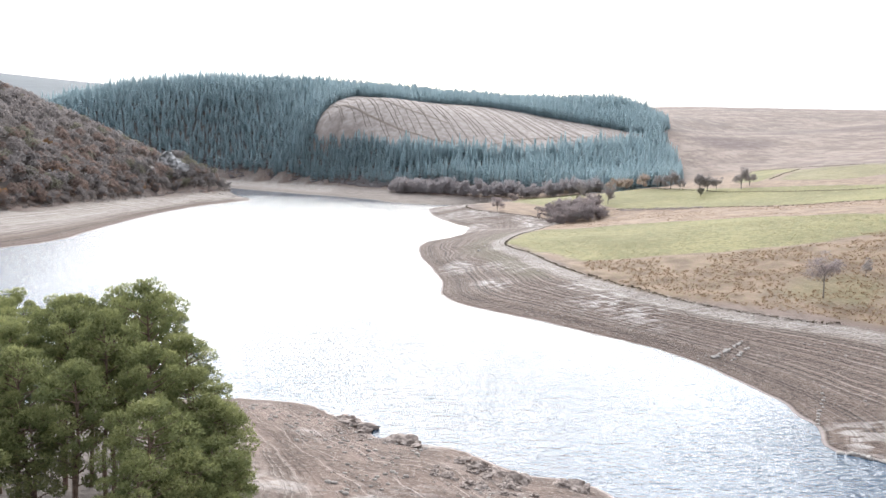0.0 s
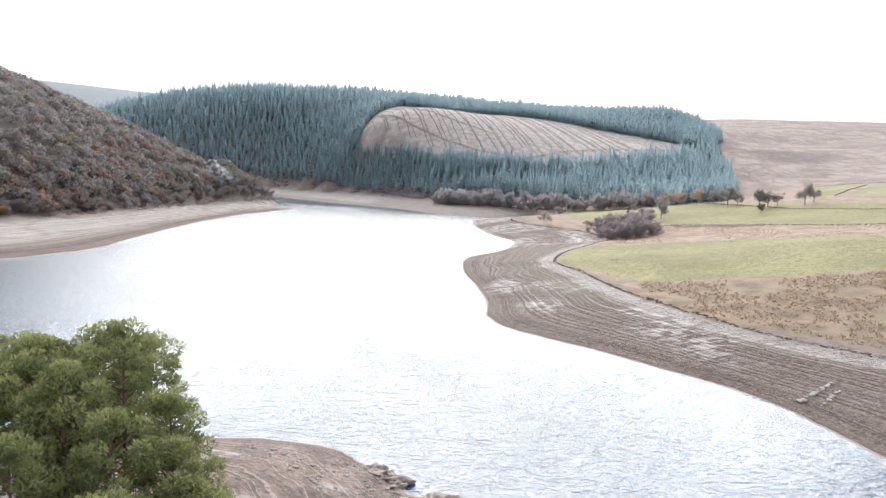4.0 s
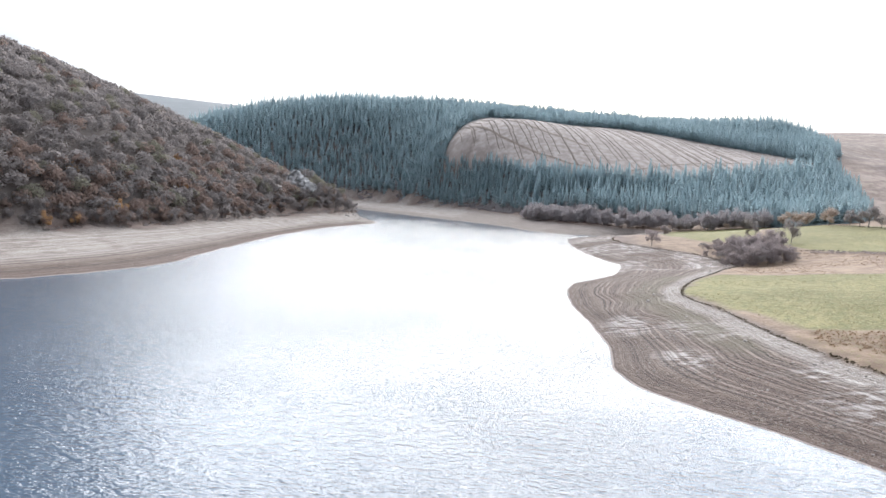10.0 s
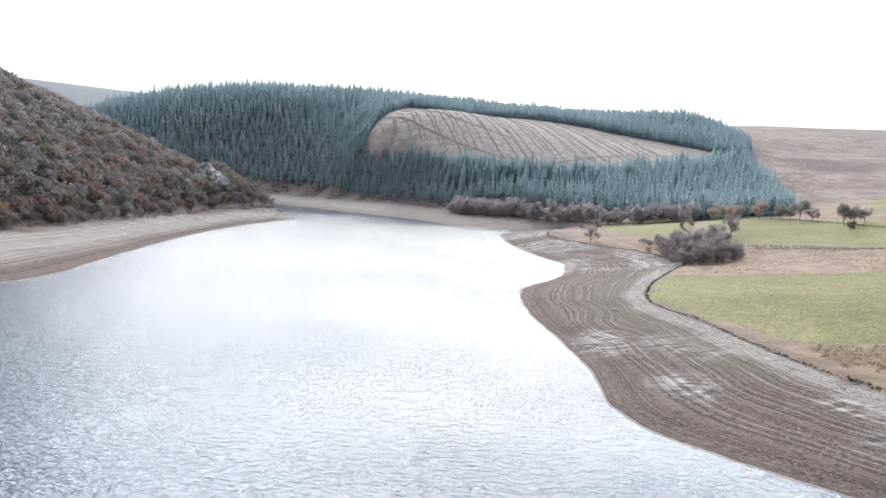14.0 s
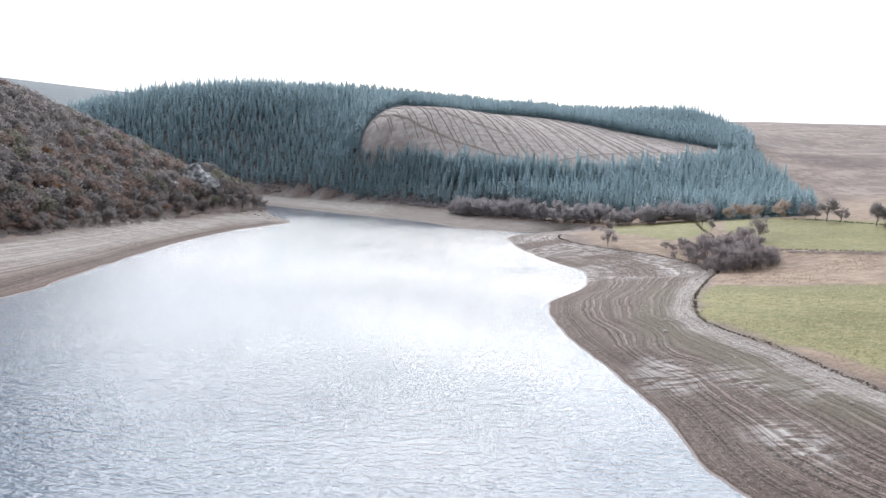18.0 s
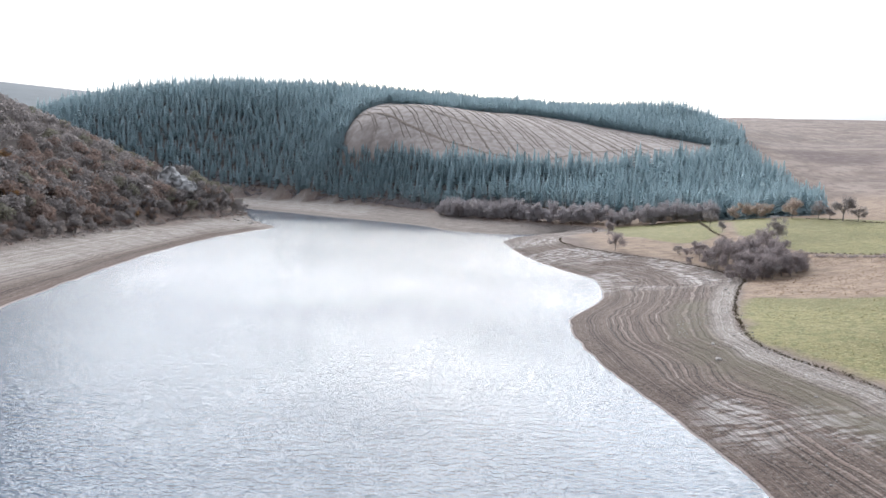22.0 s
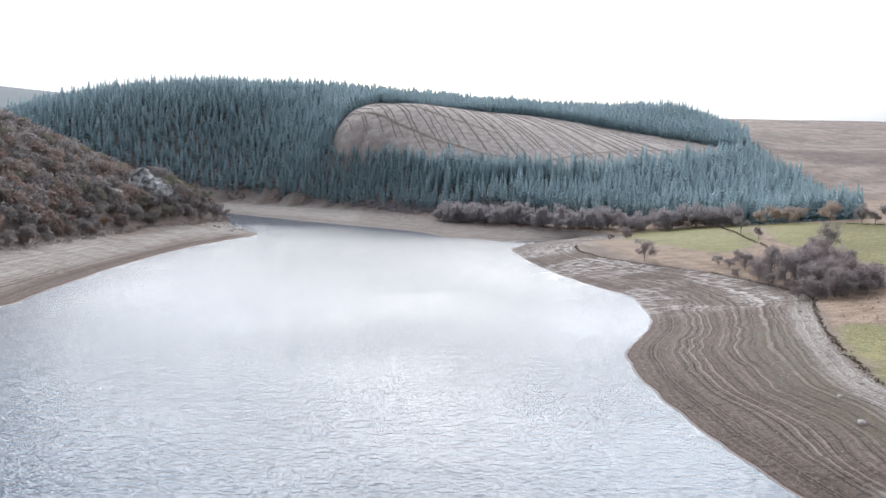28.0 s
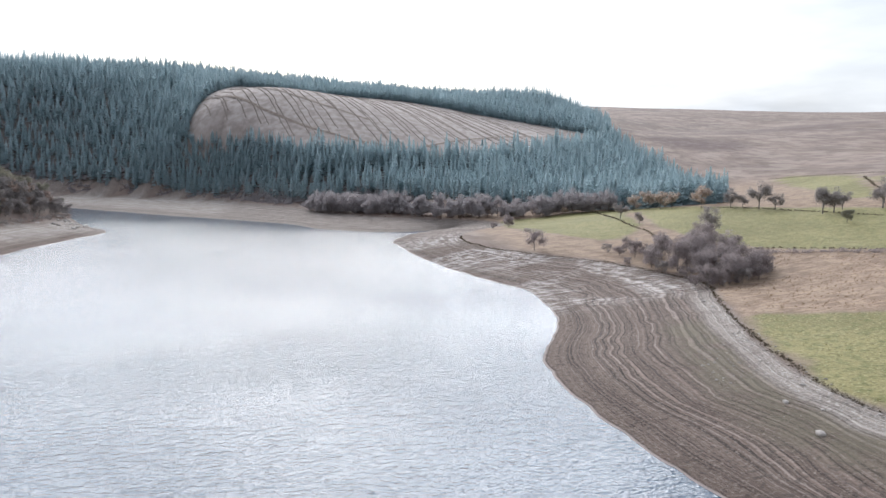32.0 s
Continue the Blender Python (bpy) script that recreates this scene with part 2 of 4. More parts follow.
    felled = blend(nt, remap(nt, mid, 0.3, 0.7), (0.29, 0.245, 0.22), (0.43, 0.375, 0.345))
    out = blend(nt, mask(nt, "grass"), moor, grass)
    # far left hill in blue-grey: the haze of distance is painted on its ground
    out = blend(nt, mask(nt, "hazed_hill"), out, blend(nt, wide, (0.13, 0.145, 0.155), (0.20, 0.215, 0.225)))
    out = blend(nt, mask(nt, "tan"), out, tan)
    out = blend(nt, mask(nt, "fern"), out, fern)
    out = blend(nt, mask(nt, "wood"), out, floor)
    out = blend(nt, mask(nt, "felled"), out, felled)
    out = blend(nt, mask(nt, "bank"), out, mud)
    nt.links.new(out, bsdf.inputs["Base Color"])
    steps = calc(nt, "SUBTRACT", calc(nt, "ADD", lines, calc(nt, "MULTIPLY", crests, 0.5)), calc(nt, "MULTIPLY", grooves, 0.7))
    relief(nt, bsdf, calc(nt, "ADD", calc(nt, "MULTIPLY", fine, 0.8), calc(nt, "MULTIPLY", calc(nt, "MULTIPLY", steps, mask(nt, "bank")), 0.6)), 0.85, 0.4)
    return mat


def water_material():
    mat, nt, bsdf = nodes_of("lake_water", 0.08, 0.6)
    bsdf.inputs["Base Color"].default_value = (0.045, 0.075, 0.115, 1)
    bsdf.inputs["IOR"].default_value = 1.33
    a, b, c = grain(nt, 1.25, 4, (0.6, 1.4, 1)), grain(nt, 0.5, 2, (0.8, 1.3, 1)), grain(nt, 90, 2)
    swell = grain(nt, 4.2, 3, (0.5, 1.6, 1))
    spot = nt.nodes.new("ShaderNodeNewGeometry")
    axes = nt.nodes.new("ShaderNodeSeparateXYZ")
    nt.links.new(spot.outputs["Position"], axes.inputs[0])
    lee = remap(nt, calc(nt, "ADD", axes.outputs["Y"], calc(nt, "MULTIPLY", axes.outputs["X"], 0.55)), 520, 690, 1.0, 0.4)
    calm = calc(nt, "MULTIPLY", remap(nt, c, 0.38, 0.62, 0.75, 1.05), lee)
    relief(nt, bsdf, calc(nt, "MULTIPLY", calc(nt, "ADD", calc(nt, "ADD", a, calc(nt, "MULTIPLY", swell, 0.8)), calc(nt, "MULTIPLY", b, 0.45)), calm), 1.0, 0.37)
    return mat


M_GROUND, M_WATER = ground_material(), water_material()
M_BARK = plain("bark", (0.11, 0.075, 0.055), (0.24, 0.17, 0.13), 0.4, 0.9, 0.2, 0.03)
M_GREYBARK = plain("grey_bark", (0.14, 0.12, 0.11), (0.30, 0.27, 0.25), 0.4, 0.9, 0.2, 0.03)
M_PALEBARK = plain("pale_spruce_bark", (0.30, 0.275, 0.26), (0.50, 0.47, 0.44), 0.5, 0.9, 0.2, 0.02)
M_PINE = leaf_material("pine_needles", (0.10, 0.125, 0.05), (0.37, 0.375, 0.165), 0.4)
# spruce needles far paler and bluer than life: distance haze painted into their colour
M_HAZY_SPRUCE = leaf_material("hazy_spruce_needles", (0.285, 0.37, 0.395), (0.475, 0.575, 0.605), 0.64)
M_TWIG = leaf_material("bare_twigs", (0.24, 0.215, 0.208), (0.355, 0.322, 0.312), 0.58)
M_RUSSET = leaf_material("russet_leaves", (0.22, 0.165, 0.145), (0.38, 0.285, 0.24), 0.45)
M_ORANGE = leaf_material("orange_leaves", (0.34, 0.20, 0.10), (0.56, 0.36, 0.20), 0.35)
M_OLIVE = leaf_material("olive_leaves", (0.19, 0.18, 0.14), (0.34, 0.32, 0.25), 0.45)
M_ALDER = leaf_material("alder_twigs", (0.29, 0.265, 0.27), (0.54, 0.495, 0.50), 0.6)
M_THICKET = leaf_material("thicket_twigs", (0.20, 0.168, 0.168), (0.46, 0.40, 0.392), 0.55)
M_BIRCH = leaf_material("birch_leaves", (0.40, 0.325, 0.275), (0.60, 0.50, 0.43), 0.55)
M_ROCK = plain("pale_rock", (0.05, 0.048, 0.046), (0.62, 0.60, 0.59), 1.0, 0.9, 0.3, 0.15)
M_STONE = plain("shore_stone", (0.20, 0.175, 0.16), (0.46, 0.42, 0.385), 0.7, 0.9, 0.3, 0.05, "island", 0.6)
M_BRASH = plain("brash", (0.16, 0.13, 0.112), (0.29, 0.24, 0.205), 1.5, 0.95, 0.2, 0.1, "island", 0.5)


# ---- plan of the valley: waterline, full-level line and hills, in metres ----
FULL = 6.0          # height of the full-reservoir line above today's water


def curve(points, steps=4):
    """A smooth closed line through the points."""
    p, out = np.array(points, float), []
    for i in range(len(p)):
        a, b, c, d = p[i - 1], p[i], p[(i + 1) % len(p)], p[(i + 2) % len(p)]
        for s in np.arange(steps) / steps:
            out.append(0.5 * (2 * b + (c - a) * s + (2 * a - 5 * b + 4 * c - d) * s * s + (3 * b - a - 3 * c + d) * s ** 3))
    return np.array(out)


# today's waterline: right bank, the narrow cove, far bank, left bank, near bank
SHORE_RIGHT = [(96, 40), (76, 84), (57, 97), (60, 108), (58, 125), (51, 147), (40, 160), (29, 172), (16, 184), (3, 197), (-1, 213),
               (0, 230), (-4, 254), (-7, 272), (-11, 300), (-12, 334), (-5, 358), (7, 384), (13, 420), (13, 436), (4, 462), (-7, 507),
               (-15, 575), (-12, 606), (9, 650), (38, 680)]
SHORE_FAR = [(18, 664), (-10, 654), (-27, 657), (-55, 676), (-79, 716), (-122, 753), (-169, 787), (-222, 833), (-300, 898), (-390, 936),
             (-520, 940), (-600, 900), (-560, 860), (-440, 850), (-330, 800), (-250, 735), (-202, 680)]
SHORE_LEFT = [(-181, 648), (-190, 590), (-195, 525), (-191, 440), (-181, 362), (-175, 310), (-186, 266), (-203, 235), (-250, 150), (-300, 0),
              (-330, -300)]
SHORE_NEAR = [(-190, -300), (-160, -60), (-120, 50), (-78, 100), (-45, 111), (-24, 111), (-16, 105), (-11, 102), (-9, 98), (-4, 96),
              (4, 93), (11, 86), (18, 84), (24, 76), (44, 30), (90, -80), (150, -300), (230, -300), (130, -40)]
WATERLINE = curve(SHORE_RIGHT + SHORE_FAR + SHORE_LEFT + SHORE_NEAR)

# the edge of the growth, where the water stands when the reservoir is full
EDGE_RIGHT = [(150, 60), (98, 146), (87, 156), (78, 162), (68, 172), (60, 183), (51, 201), (43, 221), (37, 246), (33, 268), (26, 292),
              (30, 318), (42, 352), (56, 384), (66, 405), (66, 424), (54, 462), (36, 486), (16, 528), (24, 582), (66, 645)]
EDGE_FAR = [(48, 682), (24, 692), (-20, 714), (-54, 775), (-83, 828), (-140, 902), (-202, 948), (-268, 986), (-340, 1010), (-440, 1022),
            (-590, 1010), (-670, 920), (-620, 820), (-480, 812), (-360, 775), (-270, 745), (-222, 714)]
EDGE_LEFT = [(-212, 690), (-222, 628), (-233, 560), (-236, 470), (-240, 412), (-256, 360), (-274, 318), (-300, 230), (-340, 100), (-370, -100),
             (-370, -420)]
EDGE_NEAR = [(-150, -420), (-130, -60), (-95, 30), (-66, 82), (-44, 88), (-32, 82), (-24, 70), (-18, 50), (-8, 20), (30, -60), (110, -420),
             (330, -420), (210, -80)]
EDGE = curve(EDGE_RIGHT + EDGE_FAR + EDGE_LEFT + EDGE_NEAR)

# spot heights of the hills
HILLS_RIGHT = [(110, 200, 13), (200, 200, 28), (110, 350, 15), (105, 560, 16), (195, 580, 28), (200, 400, 25), (350, 400, 48),
               (350, 650, 50), (600, 600, 86), (700, 1100, 118), (500, 1150, 100), (1000, 1500, 165), (1100, 2000, 214), (1650, 1900, 224),
               (660, 2000, 214), (1700, 600, 205), (300, 0, 38), (700, 0, 92), (1500, 0, 190), (1000, 1000, 130), (700, 2600, 235),
               (1700, 3000, 240), (2600, 1500, 260), (3200, 3200, 260)]
HILLS_FAR = [(-556, 1090, 104), (-470, 1125, 116), (-392, 1150, 133), (-290, 1190, 147), (-224, 1240, 161), (-127, 1290, 162), (5, 1320, 156),
             (192, 1310, 149), (330, 1300, 147), (366, 1290, 131), (-165, 1100, 130), (-175, 975, 80), (-52, 885, 56), (40, 890, 60), (195, 1110, 106),
             (60, 1150, 129), (-82, 1150, 133), (280, 1015, 83), (440, 1250, 108), (100, 720, 14), (220, 720, 24), (-300, 1500, 150), (200, 1600, 150),
             (-700, 1350, 120), (-800, 1150, 90), (-900, 2000, 170)]
HILLS_LEFT = [(-300, 330, 46), (-305, 450, 62), (-326, 550, 71), (-296, 600, 53), (-291, 700, 31), (-276, 665, 34), (-252, 634, 25), (-233, 655, 20), (-226, 682, 14), (-389, 450, 102), (-377, 550, 94),
              (-480, 550, 129), (-400, 300, 102), (-500, 300, 152), (-390, 650, 73), (-347, 700, 50), (-480, 680, 96), (-600, 450, 165),
              (-700, 150, 190), (-620, 730, 78), (-1200, 500, 200), (-1000, 900, 90), (-420, 50, 60), (-2200, 2200, 330), (-3000, 600, 320),
              (-1400, 1500, 160), (-1500, 2600, 290)]
HILLS_NEAR = [(-80, 0, 9), (-40, 40, 8), (-60, -200, 14), (0, -350, 20), (0, -900, 60), (-600, -600, 90), (800, -800, 100), (-3000, -3000, 200), (3000, -3000, 250)]


def closeness(pts, line):
    """The distance of every point from a closed line, below zero inside it."""
    best, inside = np.full(len(pts), 1e18), np.zeros(len(pts), bool)
    x, y = pts[:, 0], pts[:, 1]
    if len(pts) < 200:
        a, b, u, v = line, np.roll(line, -1, 0), x[:, None], y[:, None]
        ab = b - a
        s = np.clip(((u - a[:, 0]) * ab[:, 0] + (v - a[:, 1]) * ab[:, 1]) / ((ab ** 2).sum(1) + 1e-9), 0, 1)
        best = ((u - a[:, 0] - s * ab[:, 0]) ** 2 + (v - a[:, 1] - s * ab[:, 1]) ** 2).min(1)
        rise = np.where(a[:, 1] == b[:, 1], 1.0, b[:, 1] - a[:, 1])
        cross = ((a[:, 1] > v) != (b[:, 1] > v)) & (u < ab[:, 0] * (v - a[:, 1]) / rise + a[:, 0])
        return np.sqrt(best) * np.where(cross.sum(1) % 2 == 1, -1, 1)
    for a, b in zip(line, np.roll(line, -1, 0)):
        ab = b - a
        s = np.clip(((x - a[0]) * ab[0] + (y - a[1]) * ab[1]) / (ab @ ab + 1e-9), 0, 1)
        best = np.minimum(best, (x - a[0] - s * ab[0]) ** 2 + (y - a[1] - s * ab[1]) ** 2)
        if a[1] != b[1]:
            inside ^= ((a[1] > y) != (b[1] > y)) & (x < (b[0] - a[0]) * (y - a[1]) / (b[1] - a[1]) + a[0])
    return np.sqrt(best) * np.where(inside, -1, 1)


def lattice(i, j, seed):
    h = (i * 374761393 + j * 668265263 + seed * 69069) & 0xFFFFFFFF
    h = ((h ^ (h >> 13)) * 1274126177) & 0xFFFFFFFF
    return ((h ^ (h >> 16)) & 0xFFFF) / 65535.0


def rough(x, y, size, seed=0, octaves=3):
    """Soft noise from -1 to 1 over patches of that size."""
    out, amp, total = 0.0, 1.0, 0.0
    for o in range(octaves):
        u, v = np.asarray(x) / size + 1000, np.asarray(y) / size + 1000
        i, j = np.floor(u).astype(np.int64), np.floor(v).astype(np.int64)
        f, g = u - i, v - j
        f, g = f * f * (3 - 2 * f), g * g * (3 - 2 * g)
        a, b = lattice(i, j, seed + o), lattice(i + 1, j, seed + o)
        c, d = lattice(i, j + 1, seed + o), lattice(i + 1, j + 1, seed + o)
        out = out + amp * ((a * (1 - f) + b * f) * (1 - g) + (c * (1 - f) + d * f) * g)
        total, amp, size = total + amp, amp * 0.5, size * 0.47
    return 2 * out / total - 1


def step(lo, hi, v):
    s = np.clip((v - lo) / (hi - lo), 0, 1)
    return s * s * (3 - 2 * s)


def spline(spots):
    """A thin-plate surface through the spot heights."""
    c = np.array(spots, float)
    p, z = c[:, :2] / 1000, c[:, 2]
    r2 = ((p[:, None] - p[None]) ** 2).sum(-1)
    k = r2 * np.log(r2 + 1e-12) * 0.5 + np.eye(len(p)) * 2e-4
    q = np.c_[np.ones(len(p)), p]
    w = np.linalg.solve(np.block([[k, q], [q.T, np.zeros((3, 3))]]), np.r_[z, 0, 0, 0])

    def height(x, y):
        u, v = np.asarray(x) / 1000, np.asarray(y) / 1000
        out = w[-3] + w[-2] * u + w[-1] * v
        for (a, b), m in zip(p, w):
            d = (u - a) ** 2 + (v - b) ** 2
            out = out + m * d * np.log(d + 1e-12) * 0.5
        return out
    return height


hills = spline(HILLS_RIGHT + HILLS_FAR + HILLS_LEFT + HILLS_NEAR + [(x, y, FULL) for x, y in EDGE[::9]])


def survey(x, y):
    """Ground height, distance from the waterline and distance outside the full-level line."""
    x, y = np.asarray(x, float).ravel(), np.asarray(y, float).ravel()
    pts = np.c_[x, y]
    wob = 1.5 * rough(x, y, 14, 3)
    ds, de = closeness(pts, WATERLINE) + wob, closeness(pts, EDGE) + 1.5 * rough(x, y, 9, 5)
    share = np.clip(ds, 0, None) / (np.clip(ds, 0, None) + np.clip(-de, 0, None) + 1e-6)
    beach = FULL * share ** 0.9 + step(2, 12, ds) * step(1, 8, -de) * (0.16 * rough(x, y, 9, 21) + 0.5 * step(130, 110, y) * rough(x, y, 12, 22) + 0.3 * step(385, 410, y) * rough(x, y, 6, 23))
    beach = beach + step(2, 9, ds) * step(1, 6, -de) * (0.5 * step(14, 1, np.hypot(x - 6, (y - 268) * 0.8)) - 0.55 * step(17, 1, np.hypot((x - 10) * 0.8, y - 294)))
    far = step(0, 50 - 28 * step(-180, -215, x), de)
    land = FULL + 0.5 * step(0, 1.5, de) + (0.10 * np.clip(de, 0, 70)) * (1 - far) + (np.maximum(hills(x, y), FULL + 1) - FULL - 0.5) * far
    land = land + 0.5 * step(4, 30, de) * rough(x, y, 30, 8) + step(150, 600, de) * 3.0 * rough(x, y, 160, 9)
    z = np.where(de > 0, land, beach)
    return np.where(ds < 0, np.maximum(0.16 * ds, -6) - 0.05, z), ds, de


# ---- meshes ----
def mesh_of(name, verts, faces, material, tint=None):
    """A mesh from arrays of corners and equal faces, with a tint for each face."""
    verts, faces = np.asarray(verts, np.float32), np.asarray(faces, np.int32)
    me = bpy.data.meshes.new(name)
    me.vertices.add(len(verts))
    me.vertices.foreach_set("co", verts.ravel())
    n = faces.shape[1]
    me.loops.add(faces.size)
    me.loops.foreach_set("vertex_index", faces.ravel())
    me.polygons.add(len(faces))
    me.polygons.foreach_set("loop_start", np.arange(0, faces.size, n, dtype=np.int32))
    if tint is not None:
        me.attributes.new("tint", "FLOAT", "FACE").data.foreach_set("value", np.asarray(tint, np.float32))
    me.materials.append(material)
    me.update(calc_edges=True)
    return me


def part(name, me, parent, label=""):
    ob = new(name, me)
    ob.parent = parent
    return tagged(ob, label)


def unit(v):
    return v / (np.linalg.norm(v, axis=-1, keepdims=True) + 1e-9)


def tufts(rng, centres, size, flat=0.5, long=1.5, aim=None, face=None):
    """Small leaf-like kites at the centres, four corners each; aim: where the tips point, face: where the flat sides look."""
    n = len(centres)
    if face is None:
        a = unit(rng.normal(size=(n, 3)) if aim is None else aim + 0.5 * rng.normal(size=(n, 3)))
        b = unit(np.cross(a, rng.normal(size=(n, 3))))
    else:
        look_at = unit(face + 0.45 * rng.normal(size=(n, 3)))
        a = unit(np.cross(look_at, rng.normal(size=(n, 3))))
        b = np.cross(look_at, a)
    s = (size * rng.uniform(0.6, 1.4, n))[:, None]
    tip, side = a * s * long, b * s * flat
    v = np.stack([centres - tip * 0.5, centres + side, centres + tip, centres - side * rng.uniform(0.5, 1.3, (n, 1))], 1)
    return v.reshape(-1, 3), np.arange(4 * n).reshape(-1, 4)


def tube(points, radii, sides=6):
    """A tapered limb along points."""
    points, radii = np.asarray(points, float), np.asarray(radii, float)
    verts, faces = [], []
    for k, p in enumerate(points):
        d = unit(points[min(k + 1, len(points) - 1)] - points[max(k - 1, 0)])
        u = unit(np.cross(d, (0.3, 0.9, 0.1)))
        w = np.cross(d, u)
        for s in range(sides):
            g = 2 * math.pi * s / sides
            verts.append(p + radii[k] * (math.cos(g) * u + math.sin(g) * w))
    for k in range(len(points) - 1):
        for s in range(sides):
            q = (s + 1) % sides
            faces.append((k * sides + s, k * sides + q, (k + 1) * sides + q, (k + 1) * sides + s))
    return np.array(verts), np.array(faces)


def joined(pieces):
    verts, faces, at = [], [], 0
    for v, f in pieces:
        verts.append(v)
        faces.append(f + at)
        at += len(v)
    return np.concatenate(verts), np.concatenate(faces)


# ---- ground ----
def spaced(lo, hi, fine, reach, growth=1.12):
    """Grid lines: even from lo to hi, then wider and wider out to reach."""
    mid = np.arange(lo, hi + fine / 2, fine)
    out, s = [], fine
    while not out or out[-1] < reach:
        s *= growth
        out.append((out[-1] if out else 0) + s)
    out = np.array(out)
    return np.r_[(lo - out)[::-1], mid, hi + out]


def inside(x, y, corners, soft=6.0, wob=0.0, seed=0):
    """One inside the closed line, nought outside, with a soft and ragged edge."""
    d = closeness(np.c_[x, y], curve(corners, 3))
    return step(soft / 2, -soft / 2, d + (wob * rough(x, y, wob * 3, seed) if wob else 0))


FIELD_NEAR = [(27, 294), (33, 322), (46, 357), (62, 352), (95, 330), (150, 300), (175, 262), (160, 235), (120, 232), (88, 232), (62, 238), (46, 240), (38, 262)]
FIELD_POINT = [(62, 655), (100, 668), (142, 650), (122, 575), (98, 520), (75, 497), (58, 520), (52, 560), (58, 610)]
FIELD_BACK = [(128, 580), (150, 640), (172, 530), (250, 440), (330, 330), (300, 280), (220, 330), (138, 412), (112, 445), (104, 510)]
FIELD_HIGH = [(298, 696), (310, 663), (303, 618), (264, 566), (234, 520), (217, 520), (229, 564), (268, 640)]
FIELD_UPPER = [(306, 606), (334, 560), (336, 490), (270, 470), (240, 508), (268, 558)]
FERN_SLOPE = [(46, 238), (62, 236), (88, 230), (120, 230), (170, 238), (260, 170), (180, 90), (130, 110), (98, 152), (76, 168), (60, 188), (50, 206)]
CLEARING = [(-166, 1120), (-172, 1100), (-180, 1050), (-186, 998), (-176, 978), (-122, 944), (-62, 892), (38, 872), (150, 905), (262, 972), (292, 1000), (296, 1014), (250, 1072), (195, 1108),
            (130, 1130), (60, 1152), (-20, 1162), (-80, 1168), (-120, 1180), (-152, 1172), (-164, 1140)]
CLEARING_RIM = [(-205, 1000), (-190, 1130), (-180, 1190), (-120, 1200), (60, 1175), (200, 1135), (320, 1030), (290, 1000), (180, 1090), (60, 1130), (-100, 1140), (-150, 1120), (-172, 1000)]
FOREST = [(-18, 806), (22, 772), (66, 748), (118, 716), (140, 672), (156, 616), (170, 578), (188, 588), (206, 630), (226, 682), (247, 745), (266, 830), (282, 905), (300, 1010),
          (352, 1140), (374, 1290), (360, 1390), (230, 1430), (-100, 1410), (-300, 1330), (-480, 1250), (-640, 1180), (-690, 1095), (-600, 1036), (-440, 1040), (-345, 1029),
          (-272, 1006), (-206, 965), (-144, 922), (-90, 862), (-58, 824)]
WOODLAND = [(-225, 722), (-236, 640), (-243, 560), (-246, 470), (-250, 412), (-266, 360), (-284, 318), (-310, 230), (-350, 100), (-420, -80), (-900, -80), (-900, 700), (-560, 790), (-400, 775), (-270, 748)]


